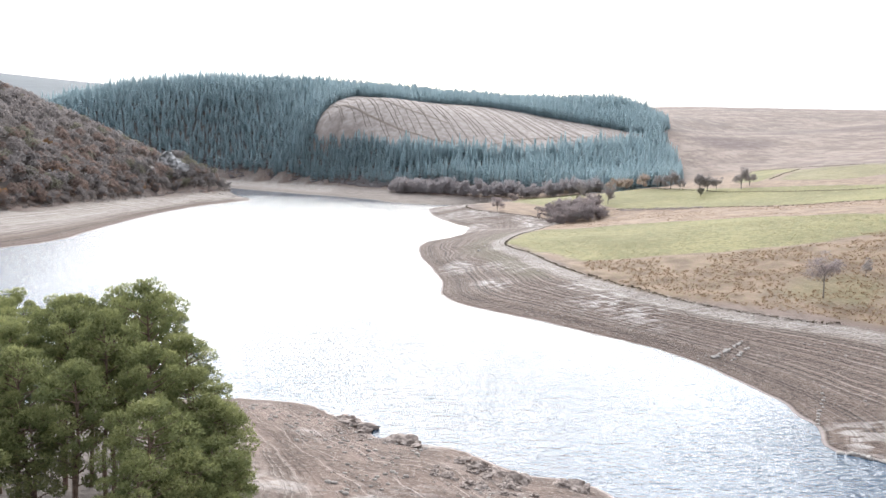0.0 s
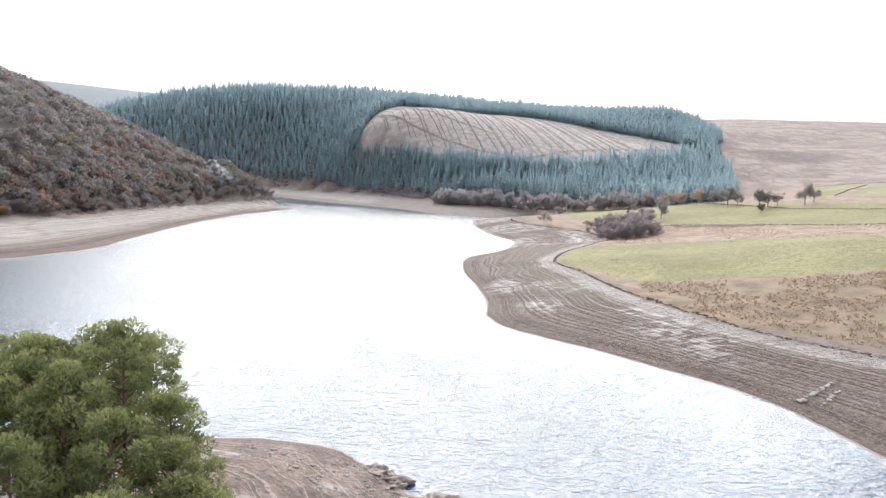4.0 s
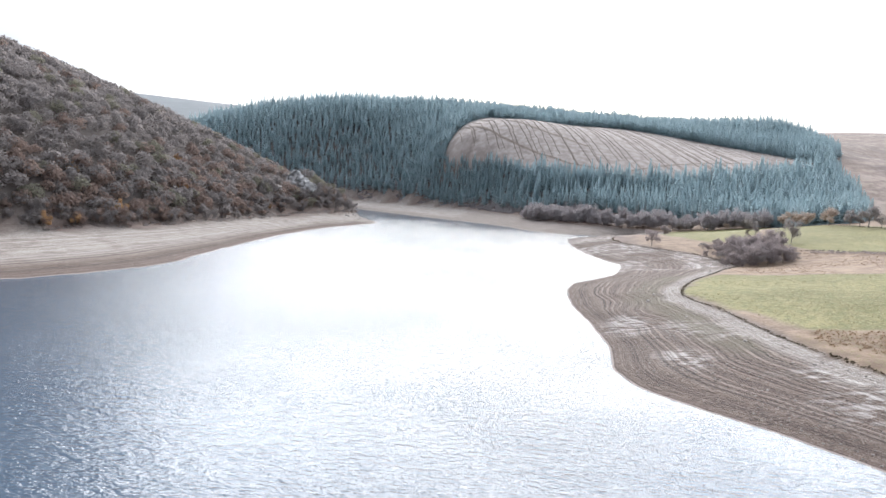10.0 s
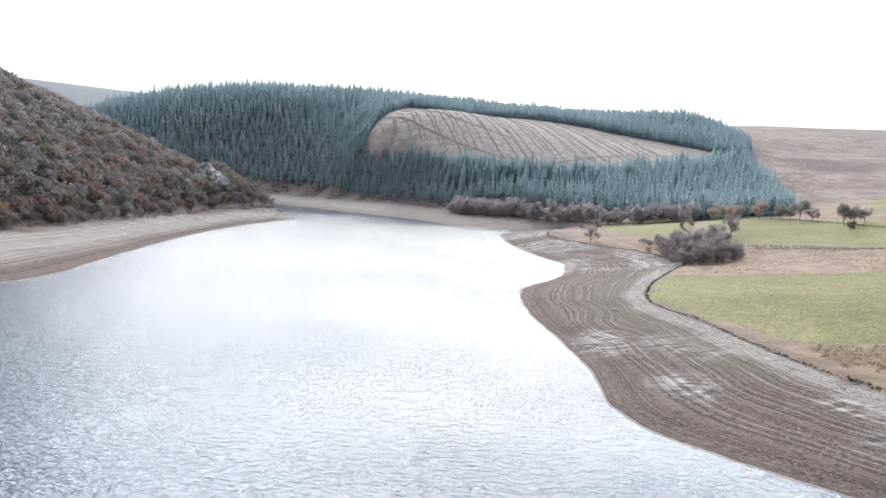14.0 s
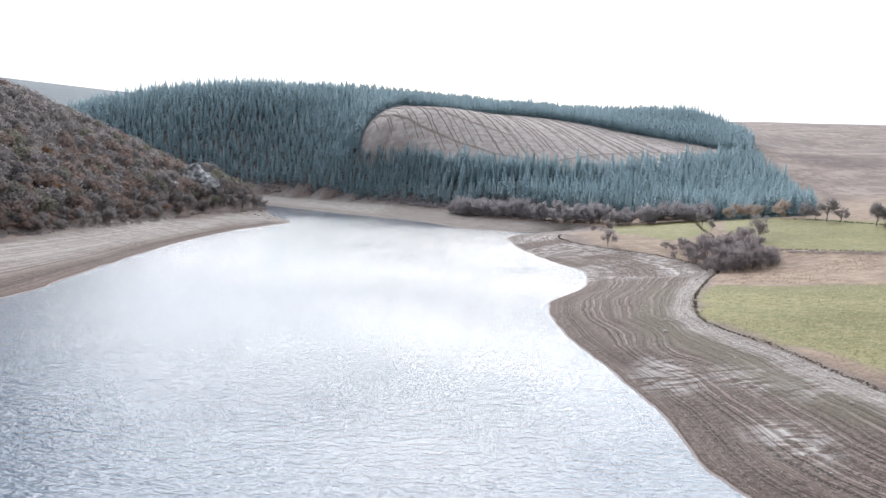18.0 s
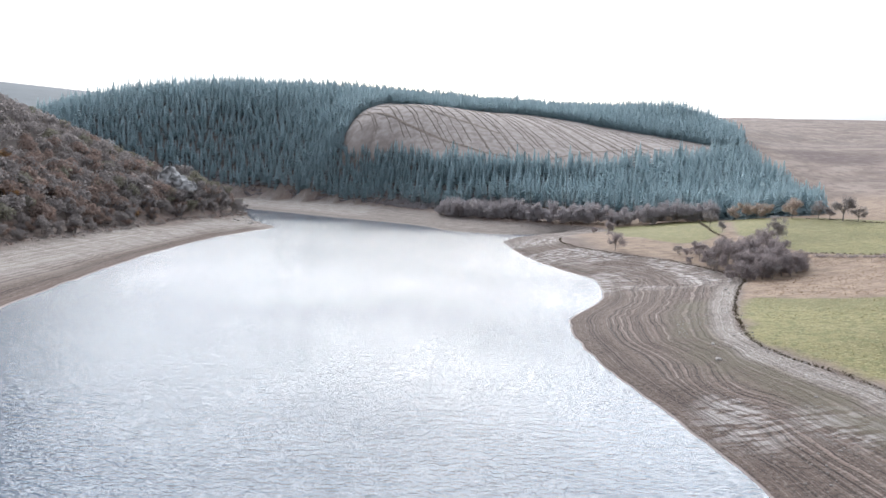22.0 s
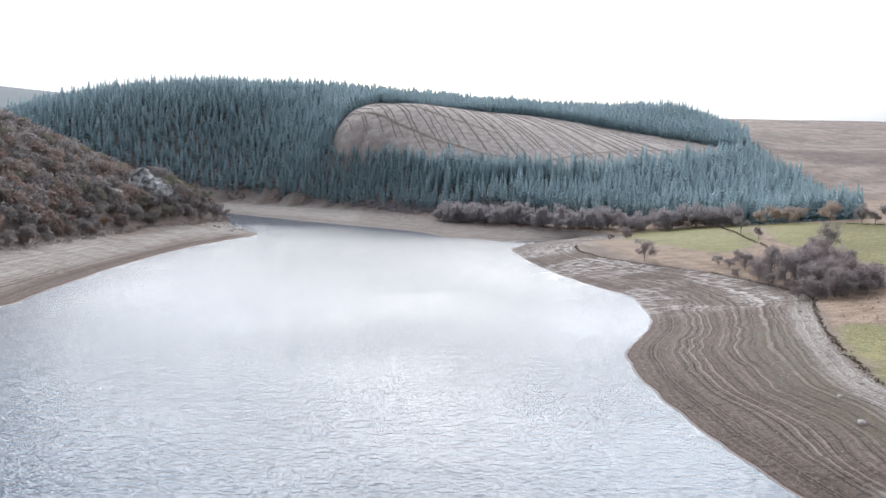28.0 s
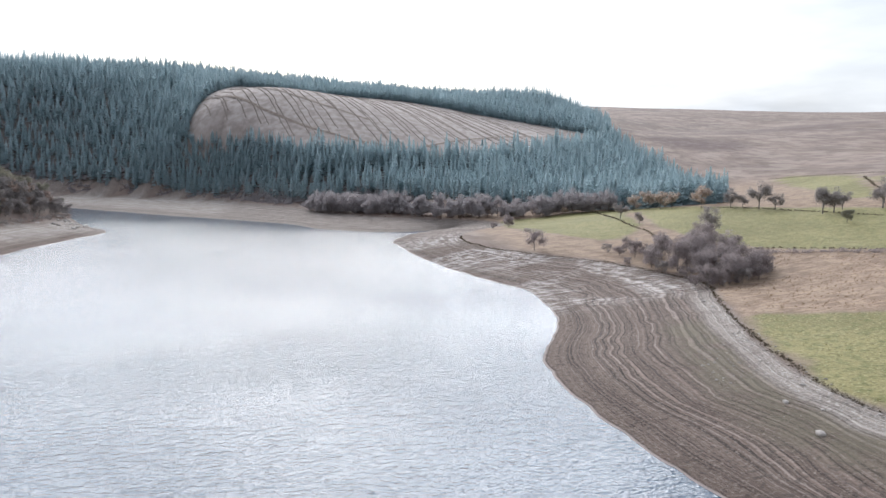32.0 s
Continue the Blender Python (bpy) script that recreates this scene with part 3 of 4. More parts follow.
def build_ground():
    gx, gy = spaced(-120, 190, 1.6, 3400, 1.1), spaced(60, 700, 1.8, 3600, 1.08)
    x, y = [g.ravel() for g in np.meshgrid(gx, gy)]
    z, ds, de = survey(x, y)
    nx, ny = len(gx), len(gy)
    i, j = np.meshgrid(np.arange(nx - 1), np.arange(ny - 1))
    a = (j * nx + i).ravel()
    me = mesh_of("ground", np.c_[x, y, z], np.c_[a, a + 1, a + nx + 1, a + nx], M_GROUND)
    me.polygons.foreach_set("use_smooth", np.ones(len(me.polygons), bool))
    bank = step(1.2, -1.2, de)
    right = step(-120, -60, x) * step(640, 560, y)
    masks = {
        "bank": bank,
        "pale": bank * right * step(115, 125, y) * np.clip(step(-26, -12, de) * step(262, 235, y) * step(-0.1, 0.3, rough(x, y, 22, 31)) + 0.9 * step(12, 4, np.hypot((x - 5) * 1.3, (y - 254) * 0.7)) + 0.8 * step(9, 3, np.hypot(x - 15, (y - 218) * 0.7)) + 0.7 * step(8, 3, np.hypot(x - 19, (y - 251) * 0.7))
                                       + 0.55 * step(-8, -5, de) * step(0, -2, de) * step(380, 360, y)
                                       + 0.95 * step(385, 410, y) * step(-0.35, 0.15, rough(x, y, 18, 33)) + 0.8 * step(-8, -3, de) * step(240, 225, y), 0, 1)
                + bank * 0.9 * step(10, 4, np.hypot((x - 68) * 0.8, y - 101)) + bank * 0.55 * step(116, 104, y) * step(30, 10, x) * step(0.1, 0.45, rough(x, y, 9, 43)),
        "sand": np.clip(bank * step(-120, -160, x) * step(1.2, 2.6, z) + step(-9.5, -4, de) * step(1, -1, de) * step(-30, 0, x) * step(410, 380, y)
                        + 0.55 * bank * step(600, 660, y), 0, 1),
        "moss": bank * right * step(212, 232, y) * step(372, 350, y) * step(-6, -9, de) * step(-22, -14, de),
        "grass": np.clip(inside(x, y, FIELD_NEAR, 5, 5, 1) + inside(x, y, FIELD_POINT, 6, 8, 2) + inside(x, y, FIELD_BACK, 5, 3, 3)
                         + inside(x, y, FIELD_HIGH, 4, 3, 4) + 0.75 * inside(x, y, FIELD_UPPER, 5, 4, 5)
                         + 0.8 * step(26, 8, np.hypot(x - 100, (y - 180) * 1.2) + 8 * rough(x, y, 10, 12)), 0, 1),
        "tan": step(0, 3, de) * step(20, 40, x) * step(150, 260, y) * step(760, 680, y) * step(330, 250, x)
               * (1 - np.clip(inside(x, y, FIELD_NEAR, 5, 5, 1) + inside(x, y, FIELD_POINT, 6, 8, 2) + inside(x, y, FIELD_BACK, 5, 3, 3) + inside(x, y, FIELD_HIGH, 4, 3, 4) + inside(x, y, FIELD_UPPER, 5, 4, 5), 0, 1)),
        "fern": inside(x, y, FERN_SLOPE, 8, 9, 6) * (1 - 0.75 * step(26, 8, np.hypot(x - 100, (y - 180) * 1.2) + 8 * rough(x, y, 10, 12))),
        "wood": np.clip(inside(x, y, FOREST, 10) * (1 - inside(x, y, CLEARING, 6)) + inside(x, y, WOODLAND, 10)
                        + step(2, 5, de) * step(20, 0, x) * step(140, 120, y), 0, 1),
        "felled": inside(x, y, CLEARING, 6),
        "ling": np.clip(step(64, 34, np.hypot((x - 388) * 1.1, (y - 968) * 0.6) + 12 * rough(x, y, 45, 37)) + 0.8 * step(80, 40, np.hypot((x - 580) * 0.45, y - 1090) + 20 * rough(x, y, 60, 39)), 0, 1),
        "worn": step(128, 116, y) * step(50, 34, x),
        "hazed_hill": step(-650, -760, x) * step(900, 1000, y),
    }
    for key, value in masks.items():
        me.attributes.new(key, "FLOAT", "POINT").data.foreach_set("value", np.asarray(value, np.float32))
    return tagged(new("ground", me), "valley ground of bare mud banks, grazed fields, bracken and moor", "ground", kind="structure")


build_ground()
water = new("water", mesh_of("water", [(-1000, -460, 0), (340, -460, 0), (340, 1300, 0), (-1000, 1300, 0)], [(0, 1, 2, 3)], M_WATER))
tagged(water, "wind-rippled reservoir water reflecting the bright sky", "water", kind="structure")


# ---- trees ----
def scatter(rng, corners, gap, keep=None, jitter=0.45):
    """Loosely even spots inside a closed line."""
    c = np.array(corners, float)
    gx, gy = np.meshgrid(np.arange(c[:, 0].min(), c[:, 0].max(), gap), np.arange(c[:, 1].min(), c[:, 1].max(), gap))
    x, y = gx.ravel() + rng.uniform(-jitter, jitter, gx.size) * gap, gy.ravel() + rng.uniform(-jitter, jitter, gx.size) * gap
    ok = closeness(np.c_[x, y], curve(corners, 3)) < 0
    x, y = x[ok], y[ok]
    if keep is not None:
        ok = keep(x, y)
        x, y = x[ok], y[ok]
    return x, y, survey(x, y)[0]


def spruce_shape(rng, whorls=9, arms=6):
    """A spruce of height 1: whorls of drooping boughs round a thin stem, in triangles."""
    v, f = [], []
    for k in range(whorls):
        h = 0.06 + 0.90 * (k / (whorls - 1)) ** 0.9
        r = (0.185 * (1 - h) ** 0.95 + 0.008) * rng.uniform(0.8, 1.2)
        turn = rng.uniform(0, 6.3)
        for m in range(arms):
            g = turn + 2 * math.pi * m / arms + rng.uniform(-0.25, 0.25)
            rr, w = r * rng.uniform(0.7, 1.25), 0.55
            top = h + 0.075
            drop = h - 0.035 * rng.uniform(0.5, 1.6)
            v += [(0, 0, top), (rr * math.cos(g - w), rr * math.sin(g - w), drop), (rr * 1.15 * math.cos(g + w * 0.6), rr * 1.15 * math.sin(g + w * 0.6), drop - 0.02)]
            f.append((len(v) - 3, len(v) - 2, len(v) - 1))
    v += [(0.008, 0, 0), (-0.006, 0.006, 0), (-0.006, -0.006, 0), (0, 0, 0.7), (0.03, 0, 0.93), (-0.02, 0.02, 0.93), (0, 0, 1.03)]
    n = len(v)
    f += [(n - 7, n - 6, n - 4), (n - 6, n - 5, n - 4), (n - 5, n - 7, n - 4), (n - 3, n - 2, n - 1)]
    return np.array(v), np.array(f)


def forest_of(name, spots, heights, shapes, material, rng, widen=1.0):
    verts, faces, tint, at = [], [], [], 0
    for x, y, z, h in zip(*spots, heights):
        v, f = shapes[rng.integers(len(shapes))]
        g, w = rng.uniform(0, 6.3), widen * h * rng.uniform(0.85, 1.15)
        c, s = math.cos(g) * w, math.sin(g) * w
        verts.append(np.c_[v[:, 0] * c - v[:, 1] * s + x, v[:, 0] * s + v[:, 1] * c + y, v[:, 2] * h + z - 0.3])
        faces.append(f + at)
        at += len(v)
        tint.append(np.clip(rng.uniform(0.1, 0.9) + rng.uniform(-0.15, 0.15, len(f)), 0, 1))
    return mesh_of(name, np.concatenate(verts), np.concatenate(faces), material, np.concatenate(tint))


def round_shape(rng, count=110, tall=1.0, lobes=6, size=0.085):
    """A bare round-headed tree of height 1: tufts of twigs over a domed head of a few lobes."""
    turn = rng.uniform(0, 6.3) + np.arange(lobes) * 2 * math.pi / (lobes - 1)
    ring = rng.uniform(0.15, 0.25, lobes)
    heads = np.c_[np.cos(turn) * ring, np.sin(turn) * ring, rng.uniform(0.44, 0.62, lobes)]
    heads[0] = (0, 0, 0.70)
    radius = rng.uniform(0.19, 0.25, lobes)
    pick = rng.integers(lobes, size=count)
    way = unit(rng.normal(size=(count, 3)) + (0, 0, 0.35))
    c = heads[pick] + way * (radius[pick] * rng.uniform(0.7, 1.05, count))[:, None]
    c[:, 2] = np.clip(c[:, 2], 0.12, None) * tall
    return tufts(rng, c, size, 0.68, 1.25, None, unit(way + 0.6 * unit(c - (0, 0, 0.45))))


rng = np.random.default_rng(11)
spruces = [spruce_shape(rng) for _ in range(8)]
ROAD = np.array([(-266, 552), (-263, 570), (-262, 590), (-254, 612), (-246, 650), (-242, 690)], float)


def line_gap(x, y, line):
    """The distance from an open line."""
    best = np.full(len(x), 1e18)
    for a, b in zip(line[:-1], line[1:]):
        ab = b - a
        s = np.clip(((x - a[0]) * ab[0] + (y - a[1]) * ab[1]) / (ab @ ab), 0, 1)
        best = np.minimum(best, (x - a[0] - s * ab[0]) ** 2 + (y - a[1] - s * ab[1]) ** 2)
    return np.sqrt(best)


def on_ground(x, y):
    return float(survey([x], [y])[0][0])


def open_ground(x, y):
    return closeness(np.c_[x, y], curve(CLEARING, 3)) > 2


def at(x, y, sink=0.15, turn=0.0, size=1.0, tall=1.0):
    return Matrix.LocRotScale((x, y, on_ground(x, y) - sink), Euler((0, 0, turn)), (size, size, size * tall))


def plant(protos, spots, label, category, group, rng, lo=0.85, hi=1.15, sink=0.15):
    """Sets out copies of the prototypes at (x, y, size) spots; each prototype takes the first spot that falls to it."""
    used = set()
    for n, (x, y, size) in enumerate(spots):
        k = n % len(protos)
        m = at(x, y, sink, rng.uniform(0, 6.3), size, rng.uniform(lo, hi))
        if k in used:
            copy_thing(protos[k], m @ Matrix.Diagonal((1 / protos[k].scale[0], 1 / protos[k].scale[1], 1 / protos[k].scale[2], 1)))
        else:
            used.add(k)
            protos[k].matrix_basis = m
            tagged(protos[k], label, category, group)


def bare_tree(name, rng, tall, spread, twigs, limbs, tufts_n, size, trunk_r, low=0.25):
    """A broadleaved tree: trunk, limbs and a crown of many twig tufts round the limbs' ends."""
    top = new(name)
    tufts_n, size = int(tufts_n * 4.6), size * 0.66
    lean = rng.uniform(-0.06, 0.06, 2) * tall
    trunk = np.array([(0, 0, -0.4), (lean[0] * 0.3, lean[1] * 0.3, tall * 0.3), (lean[0], lean[1], tall * 0.72)])
    part("trunk", mesh_of("trunk", *tube(trunk, (trunk_r, trunk_r * 0.75, trunk_r * 0.25)), M_GREYBARK), top)
    ends = []
    for k in range(limbs):
        g, h = 2.4 * k + rng.uniform(-0.4, 0.4), tall * rng.uniform(low, 0.6)
        r = spread * rng.uniform(0.55, 1.0)
        a = np.array([lean[0] * h / tall, lean[1] * h / tall, h])
        e = np.array([math.cos(g) * r, math.sin(g) * r, min(h + r * rng.uniform(0.4, 1.1), tall * 0.93)])
        mid = (a + e) / 2 + (0, 0, 0.12 * r)
        part("limb", mesh_of("limb", *tube([a, mid, e], (trunk_r * 0.42, trunk_r * 0.25, trunk_r * 0.07), 5), M_GREYBARK), top)
        ends += [e, mid * 0.45 + e * 0.55]
    ends += [np.array([lean[0], lean[1], tall * 0.86]), np.array([lean[0], lean[1], tall * 0.7])]
    ends = np.array(ends)
    pick = rng.integers(len(ends), size=tufts_n)
    way = unit(rng.normal(size=(tufts_n, 3)) + (0, 0, 0.3))
    rad = spread * rng.uniform(0.2, 0.55, tufts_n) * rng.uniform(0.6, 1.1, len(ends))[pick]
    c = ends[pick] + way * rad[:, None]
    c[:, 2] = np.clip(c[:, 2], tall * rng.uniform(0.03, 0.16, tufts_n), tall)
    v, f = tufts(rng, c, size, 0.3, 1.7, None, way)
    shade = rng.uniform(0.1, 0.9, len(ends))[pick]
    part("crown", mesh_of("crown", v, f, twigs, np.clip(shade + rng.normal(0.0, 0.18, len(f)), 0, 1)), top)
    return top


def pine_tree(rng, tall, blobs=26, tuft_n=120):
    """A Scots pine: tall bare trunk, crooked limbs, plates of needle tufts in the upper part."""
    top = new("pine_tree")
    bend = rng.uniform(-0.6, 0.6, (4, 2))
    knots = np.array([(0, 0, -0.5), (*bend[0] * 0.4, tall * 0.3), (*bend[1], tall * 0.62), (*(bend[1] + bend[2] * 0.5), tall * 0.95)])
    part("trunk", mesh_of("trunk", *tube(knots, (0.27, 0.22, 0.15, 0.04), 7), M_BARK), top)
    v, f, tint, at_v = [], [], [], 0
    for k in range(blobs):
        h = tall * (0.45 + 0.53 * ((k + rng.uniform(0, 0.6)) / blobs) ** 0.85)
        g = 2.4 * k + rng.uniform(-0.5, 0.5)
        s = h / tall
        reach = (2.9 * math.sin(math.pi * min(1.0, max(0.12, (1.08 - s) / 0.72))) ** 0.7 + 0.25) * rng.uniform(0.55, 1.1)
        if s > 0.93:
            reach *= 0.35
        base = np.array([np.interp(h, knots[:, 2], knots[:, 0]), np.interp(h, knots[:, 2], knots[:, 1]), h - 0.5 * reach])
        c = np.array([base[0] + reach * math.cos(g), base[1] + reach * math.sin(g), h])
        if reach > 1.0:
            mid = (base + c) / 2 + rng.uniform(-0.25, 0.25, 3)
            part("limb", mesh_of("limb", *tube([base, mid, c], (0.075, 0.05, 0.02), 5), M_BARK), top)
        way = unit(rng.normal(size=(tuft_n, 3)))
        r = np.array((1.1, 1.1, 0.75)) * rng.uniform(0.65, 1.3)
        p = c + way * r * (rng.uniform(0.25, 1.0, tuft_n) ** 0.45)[:, None]
        a, b = tufts(rng, p, 0.17, 0.36, 1.4, 0.5 * way + (0, 0, 0.25))
        v.append(a)
        f.append(b + at_v)
        at_v += len(a)
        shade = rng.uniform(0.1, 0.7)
        # upper tufts paler, lower ones darker: light from above painted into the tint
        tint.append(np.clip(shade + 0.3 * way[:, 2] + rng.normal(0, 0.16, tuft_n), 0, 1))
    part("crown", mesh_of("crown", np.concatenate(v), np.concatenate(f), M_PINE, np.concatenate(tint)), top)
    return top


def spruce_tree(rng, tall):
    """A plantation spruce with a bare lower stem and tiers of drooping boughs."""
    top = new("spruce_tree")
    part("trunk", mesh_of("trunk", *tube([(0, 0, -0.5), (0, 0, tall * 0.5), (0, 0, tall * 0.98)], (0.26, 0.19, 0.03), 6), M_PALEBARK), top)
    n, start = 420, rng.uniform(0.28, 0.48)
    h = start + (0.99 - start) * rng.uniform(0, 1, n) ** 0.8
    g, r = rng.uniform(0, 6.3, n), (0.155 * (1 - h) ** 0.7 + 0.006) * rng.uniform(0.35, 1.1, n)
    c = np.c_[np.cos(g) * r * tall, np.sin(g) * r * tall, h * tall]
    v, f = tufts(rng, c, 0.55, 0.42, 1.5, np.c_[np.cos(g), np.sin(g), -0.45 + 0 * g] * 2)
    part("crown", mesh_of("crown", v, f, M_HAZY_SPRUCE, np.clip(rng.normal(rng.uniform(0.3, 0.7), 0.2, n), 0, 1)), top)
    return top


# ---- the pine grove by the dam end ----
PINES = [(-26.6, 62, 28.8), (-31.5, 66, 27.3), (-36, 64, 26.6), (-39.5, 70, 25.4), (-43, 68, 25.6), (-28, 69, 26.4), (-23.2, 61, 24.0), (-21.3, 58.5, 22),
         (-19.3, 56.5, 20), (-18, 53, 17.8), (-28, 57, 27), (-32, 52, 25.4), (-23.5, 55, 25), (-36, 57, 26), (-21, 49, 22.5), (-18.3, 57, 19.3), (-16.8, 52.5, 16.5), (-15.8, 49, 15), (-16.8, 45.5, 14.5),
         (-20.3, 45, 20), (-19, 49, 18.5), (-41, 62, 26.8), (-32, 44, 22.5), (-47, 66, 26.3), (-36, 48, 24),
         (-44, 56, 26), (-30, 60, 26), (-33.5, 61, 26.3), (-28, 51.5, 24.3), (-29, 39, 20.5), (-34, 72, 25), (-46, 74, 25.2), (-36, 53, 22), (-30.5, 50, 21), (-40, 60, 25.5), (-34, 65, 26.8)]
rp = np.random.default_rng(21)
pines = [pine_tree(rp, 20.0, 36, 260) for _ in range(6)]
for n, (x, y, h) in enumerate(PINES):
    g = on_ground(x, y)
    s = (h - g + 0.3) / 20.0
    wide = rp.uniform(0.78, 1.0) * (0.55 + 0.45 * s)
    m = Matrix.LocRotScale((x, y, g - 0.3), Euler((rp.uniform(-0.03, 0.03), rp.uniform(-0.03, 0.03), rp.uniform(0, 6.3))), (wide, wide, s))
    if n < len(pines):
        pines[n].matrix_basis = m
        tagged(pines[n], "tall Scots pine with bare reddish trunk and rounded green crown", "pine tree", "pines in the shore grove")
    else:
        q = pines[n % len(pines)]
        copy_thing(q, m @ Matrix.Diagonal((1 / q.scale[0], 1 / q.scale[1], 1 / q.scale[2], 1)))


# ---- woods on the hills ----
def forest_height(x, y):
    """Even-aged stands with a few taller stems, shorter at the lower edge of the clearing and at the outer point."""
    tall = rng.uniform(13, 20, len(x)) + 6.0 * (rng.uniform(0, 1, len(x)) > 0.86) + 2.2 * rough(x, y, 60, 4)
    low_edge = step(26, 4, closeness(np.c_[x, y], curve(CLEARING, 3))) * step(-60, -110, x) * step(1010, 990, y) * step(930, 950, y)
    return tall * (1 - 0.4 * low_edge) * (1 - 0.25 * step(150, 200, x) * step(760, 640, y))


spots = scatter(rng, FOREST, 6.2, open_ground)
infill = scatter(rng, [(-190, 986), (-120, 940), (-60, 890), (40, 870), (40, 846), (-50, 850), (-88, 880), (-150, 940)], 5.0, open_ground)
steep = scatter(rng, [(-250, 992), (-205, 964), (-150, 924), (-110, 912), (-130, 936), (-176, 972), (-192, 1000), (-230, 1024)], 4.4, open_ground)
tip = scatter(rng, [(142, 672), (158, 616), (171, 576), (190, 586), (208, 632), (228, 684), (236, 740), (190, 740)], 4.4)
spots = tuple(np.concatenate(p) for p in zip(spots, infill, steep, tip))
rim = scatter(rng, CLEARING_RIM, 3.4, lambda x, y: (closeness(np.c_[x, y], curve(CLEARING, 3)) > 1) & (closeness(np.c_[x, y], curve(CLEARING, 3)) < 10))
tag = np.r_[np.zeros(len(spots[0]), bool), np.ones(len(rim[0]), bool)]
spots = tuple(np.concatenate(p) for p in zip(spots, rim))
forest = new("spruce_plantation", forest_of("spruce_plantation", spots, forest_height(*spots[:2]) * np.where(tag, 0.62, 1.0), spruces, M_HAZY_SPRUCE, rng, 1.2))
tagged(forest, "dense blue-green spruce plantation on the far hillside, paled by painted haze", "forest", kind="stuff")
heads = [round_shape(rng, 230, size=0.058) for _ in range(10)]
CRAG = (-250.0, 634.0)
spots = scatter(rng, WOODLAND, 8.0, lambda x, y: (x > -600) & (y > 150) & (line_gap(x, y, ROAD) > 3.6) & (np.hypot(x - CRAG[0], y - CRAG[1] + 8) > 15))
shore = scatter(rng, WOODLAND, 6.6, lambda x, y: (y > 250) & (y < 720) & (closeness(np.c_[x, y], EDGE) < 36) & (line_gap(x, y, ROAD) > 3.6) & (np.hypot(x - CRAG[0], y - CRAG[1] + 8) > 15))
spots = tuple(np.concatenate(p) for p in zip(spots, shore))
low = step(70, 10, spots[2])
roll = rng.uniform(0, 1, len(spots[0]))
for name, label, material, pick in (
        ("bare_woodland", "leafless grey-brown oak woodland covering the steep hillside", M_TWIG, roll > 0.16 + 0.4 * low),
        ("russet_woodland", "scattered russet-leaved trees low on the wooded hillside", M_RUSSET, (roll <= 0.16 + 0.4 * low) & (roll > 0.1)),
        ("olive_woodland", "scattered olive-green trees among the bare woodland", M_OLIVE, roll <= 0.1)):
    some = tuple(s[pick] for s in spots)
    tagged(new(name, forest_of(name, some, rng.uniform(8.5, 13.5, len(some[0])), heads, material, rng, 1.1)), label, "woodland", kind="stuff")

# the front row of the plantation, with bare pale stems
edge = curve(FOREST, 6)
front = [(x, y) for x, y in edge if y < 1100 and x > -330 and x < 144]
rs = np.random.default_rng(31)
firs = [spruce_tree(rs, 20.0) for _ in range(4)]
plant(firs, [(x + rs.uniform(-4, 4), y + rs.uniform(-8, 2), rs.uniform(0.75, 1.05)) for x, y in front for _ in (0, 1)],
      "plantation spruce with bare pale stem and blue-green crown", "spruce tree", "front row of the plantation", rs)
lone = spruce_tree(rs, 20.0)
plant([lone], [(-53, 886, 1.0)], "lone spruce still standing in the felled clearing", "spruce tree", "", rs)
spare = [spruce_tree(rs, 14.0) for _ in range(2)]
plant(spare, [(-80, 896, 0.8), (-20, 876, 0.9), (22, 874, 1.0), (60, 880, 0.7), (110, 896, 0.9)],
      "small spruce still standing at the foot of the felled clearing", "spruce tree", "spruces left in the clearing", rs)

# ---- trees by the water and in the fields ----
rb = np.random.default_rng(41)
shrubs = [bare_tree("alder_tree", rb, 11.2, 4.1, M_THICKET, 13, 900, 0.42, 0.2, 0.03) for _ in range(4)]
plant(shrubs, [(64, 402, 0.75), (71, 401, 0.85), (79, 403, 0.9), (87, 408, 0.85), (70, 414, 1.0), (78, 418, 1.1), (86, 424, 1.0), (69, 430, 1.05), (76, 436, 1.15),
               (84, 444, 1.1), (72, 448, 1.0), (78, 460, 0.9), (68, 462, 0.7), (93, 452, 1.0), (70, 474, 0.55), (92, 416, 0.75), (64, 440, 0.75), (98, 462, 1.1), (82, 410, 1.0), (75, 407, 0.9), (90, 432, 1.05), (82, 436, 1.1), (74, 424, 1.1)],
      "bare purple-brown alder in the thicket at the field corner", "tree", "alders in the thicket", rb)
plant([bare_tree("hawthorn_bush", rb, 7.4, 3.3, M_THICKET, 9, 620, 0.34, 0.14, 0.1)], [(36, 494, 1.4)], "lone bare hawthorn bush on the grassy bank edge", "bush", "", rb)
plant([bare_tree("hawthorn_bush", rb, 5.5, 2.6, M_THICKET, 8, 560, 0.36, 0.14, 0.1)], [(57, 607, 1.25), (45, 598, 0.7), (63, 634, 0.8)], "dark leafless bush at the tip of the field", "bush", "bushes on the point", rb)
ash = bare_tree("ash_tree", rb, 13.5, 4.2, M_THICKET, 13, 700, 0.34, 0.2, 0.2)
plant([ash], [(96, 175, 1.0)], "tall leafless ash standing on the bracken slope", "tree", "", rb)
plant([bare_tree("hawthorn_bush", rb, 5.0, 1.7, M_TWIG, 6, 170, 0.26, 0.12, 0.2)], [(114, 188, 1.0)], "small wind-bent leafless hawthorn in the bracken", "bush", "", rb)
row = [bare_tree("alder_tree", rb, 15.0, 5.2, M_ALDER, 14, 900, 0.6, 0.2, 0.02) for _ in range(4)]
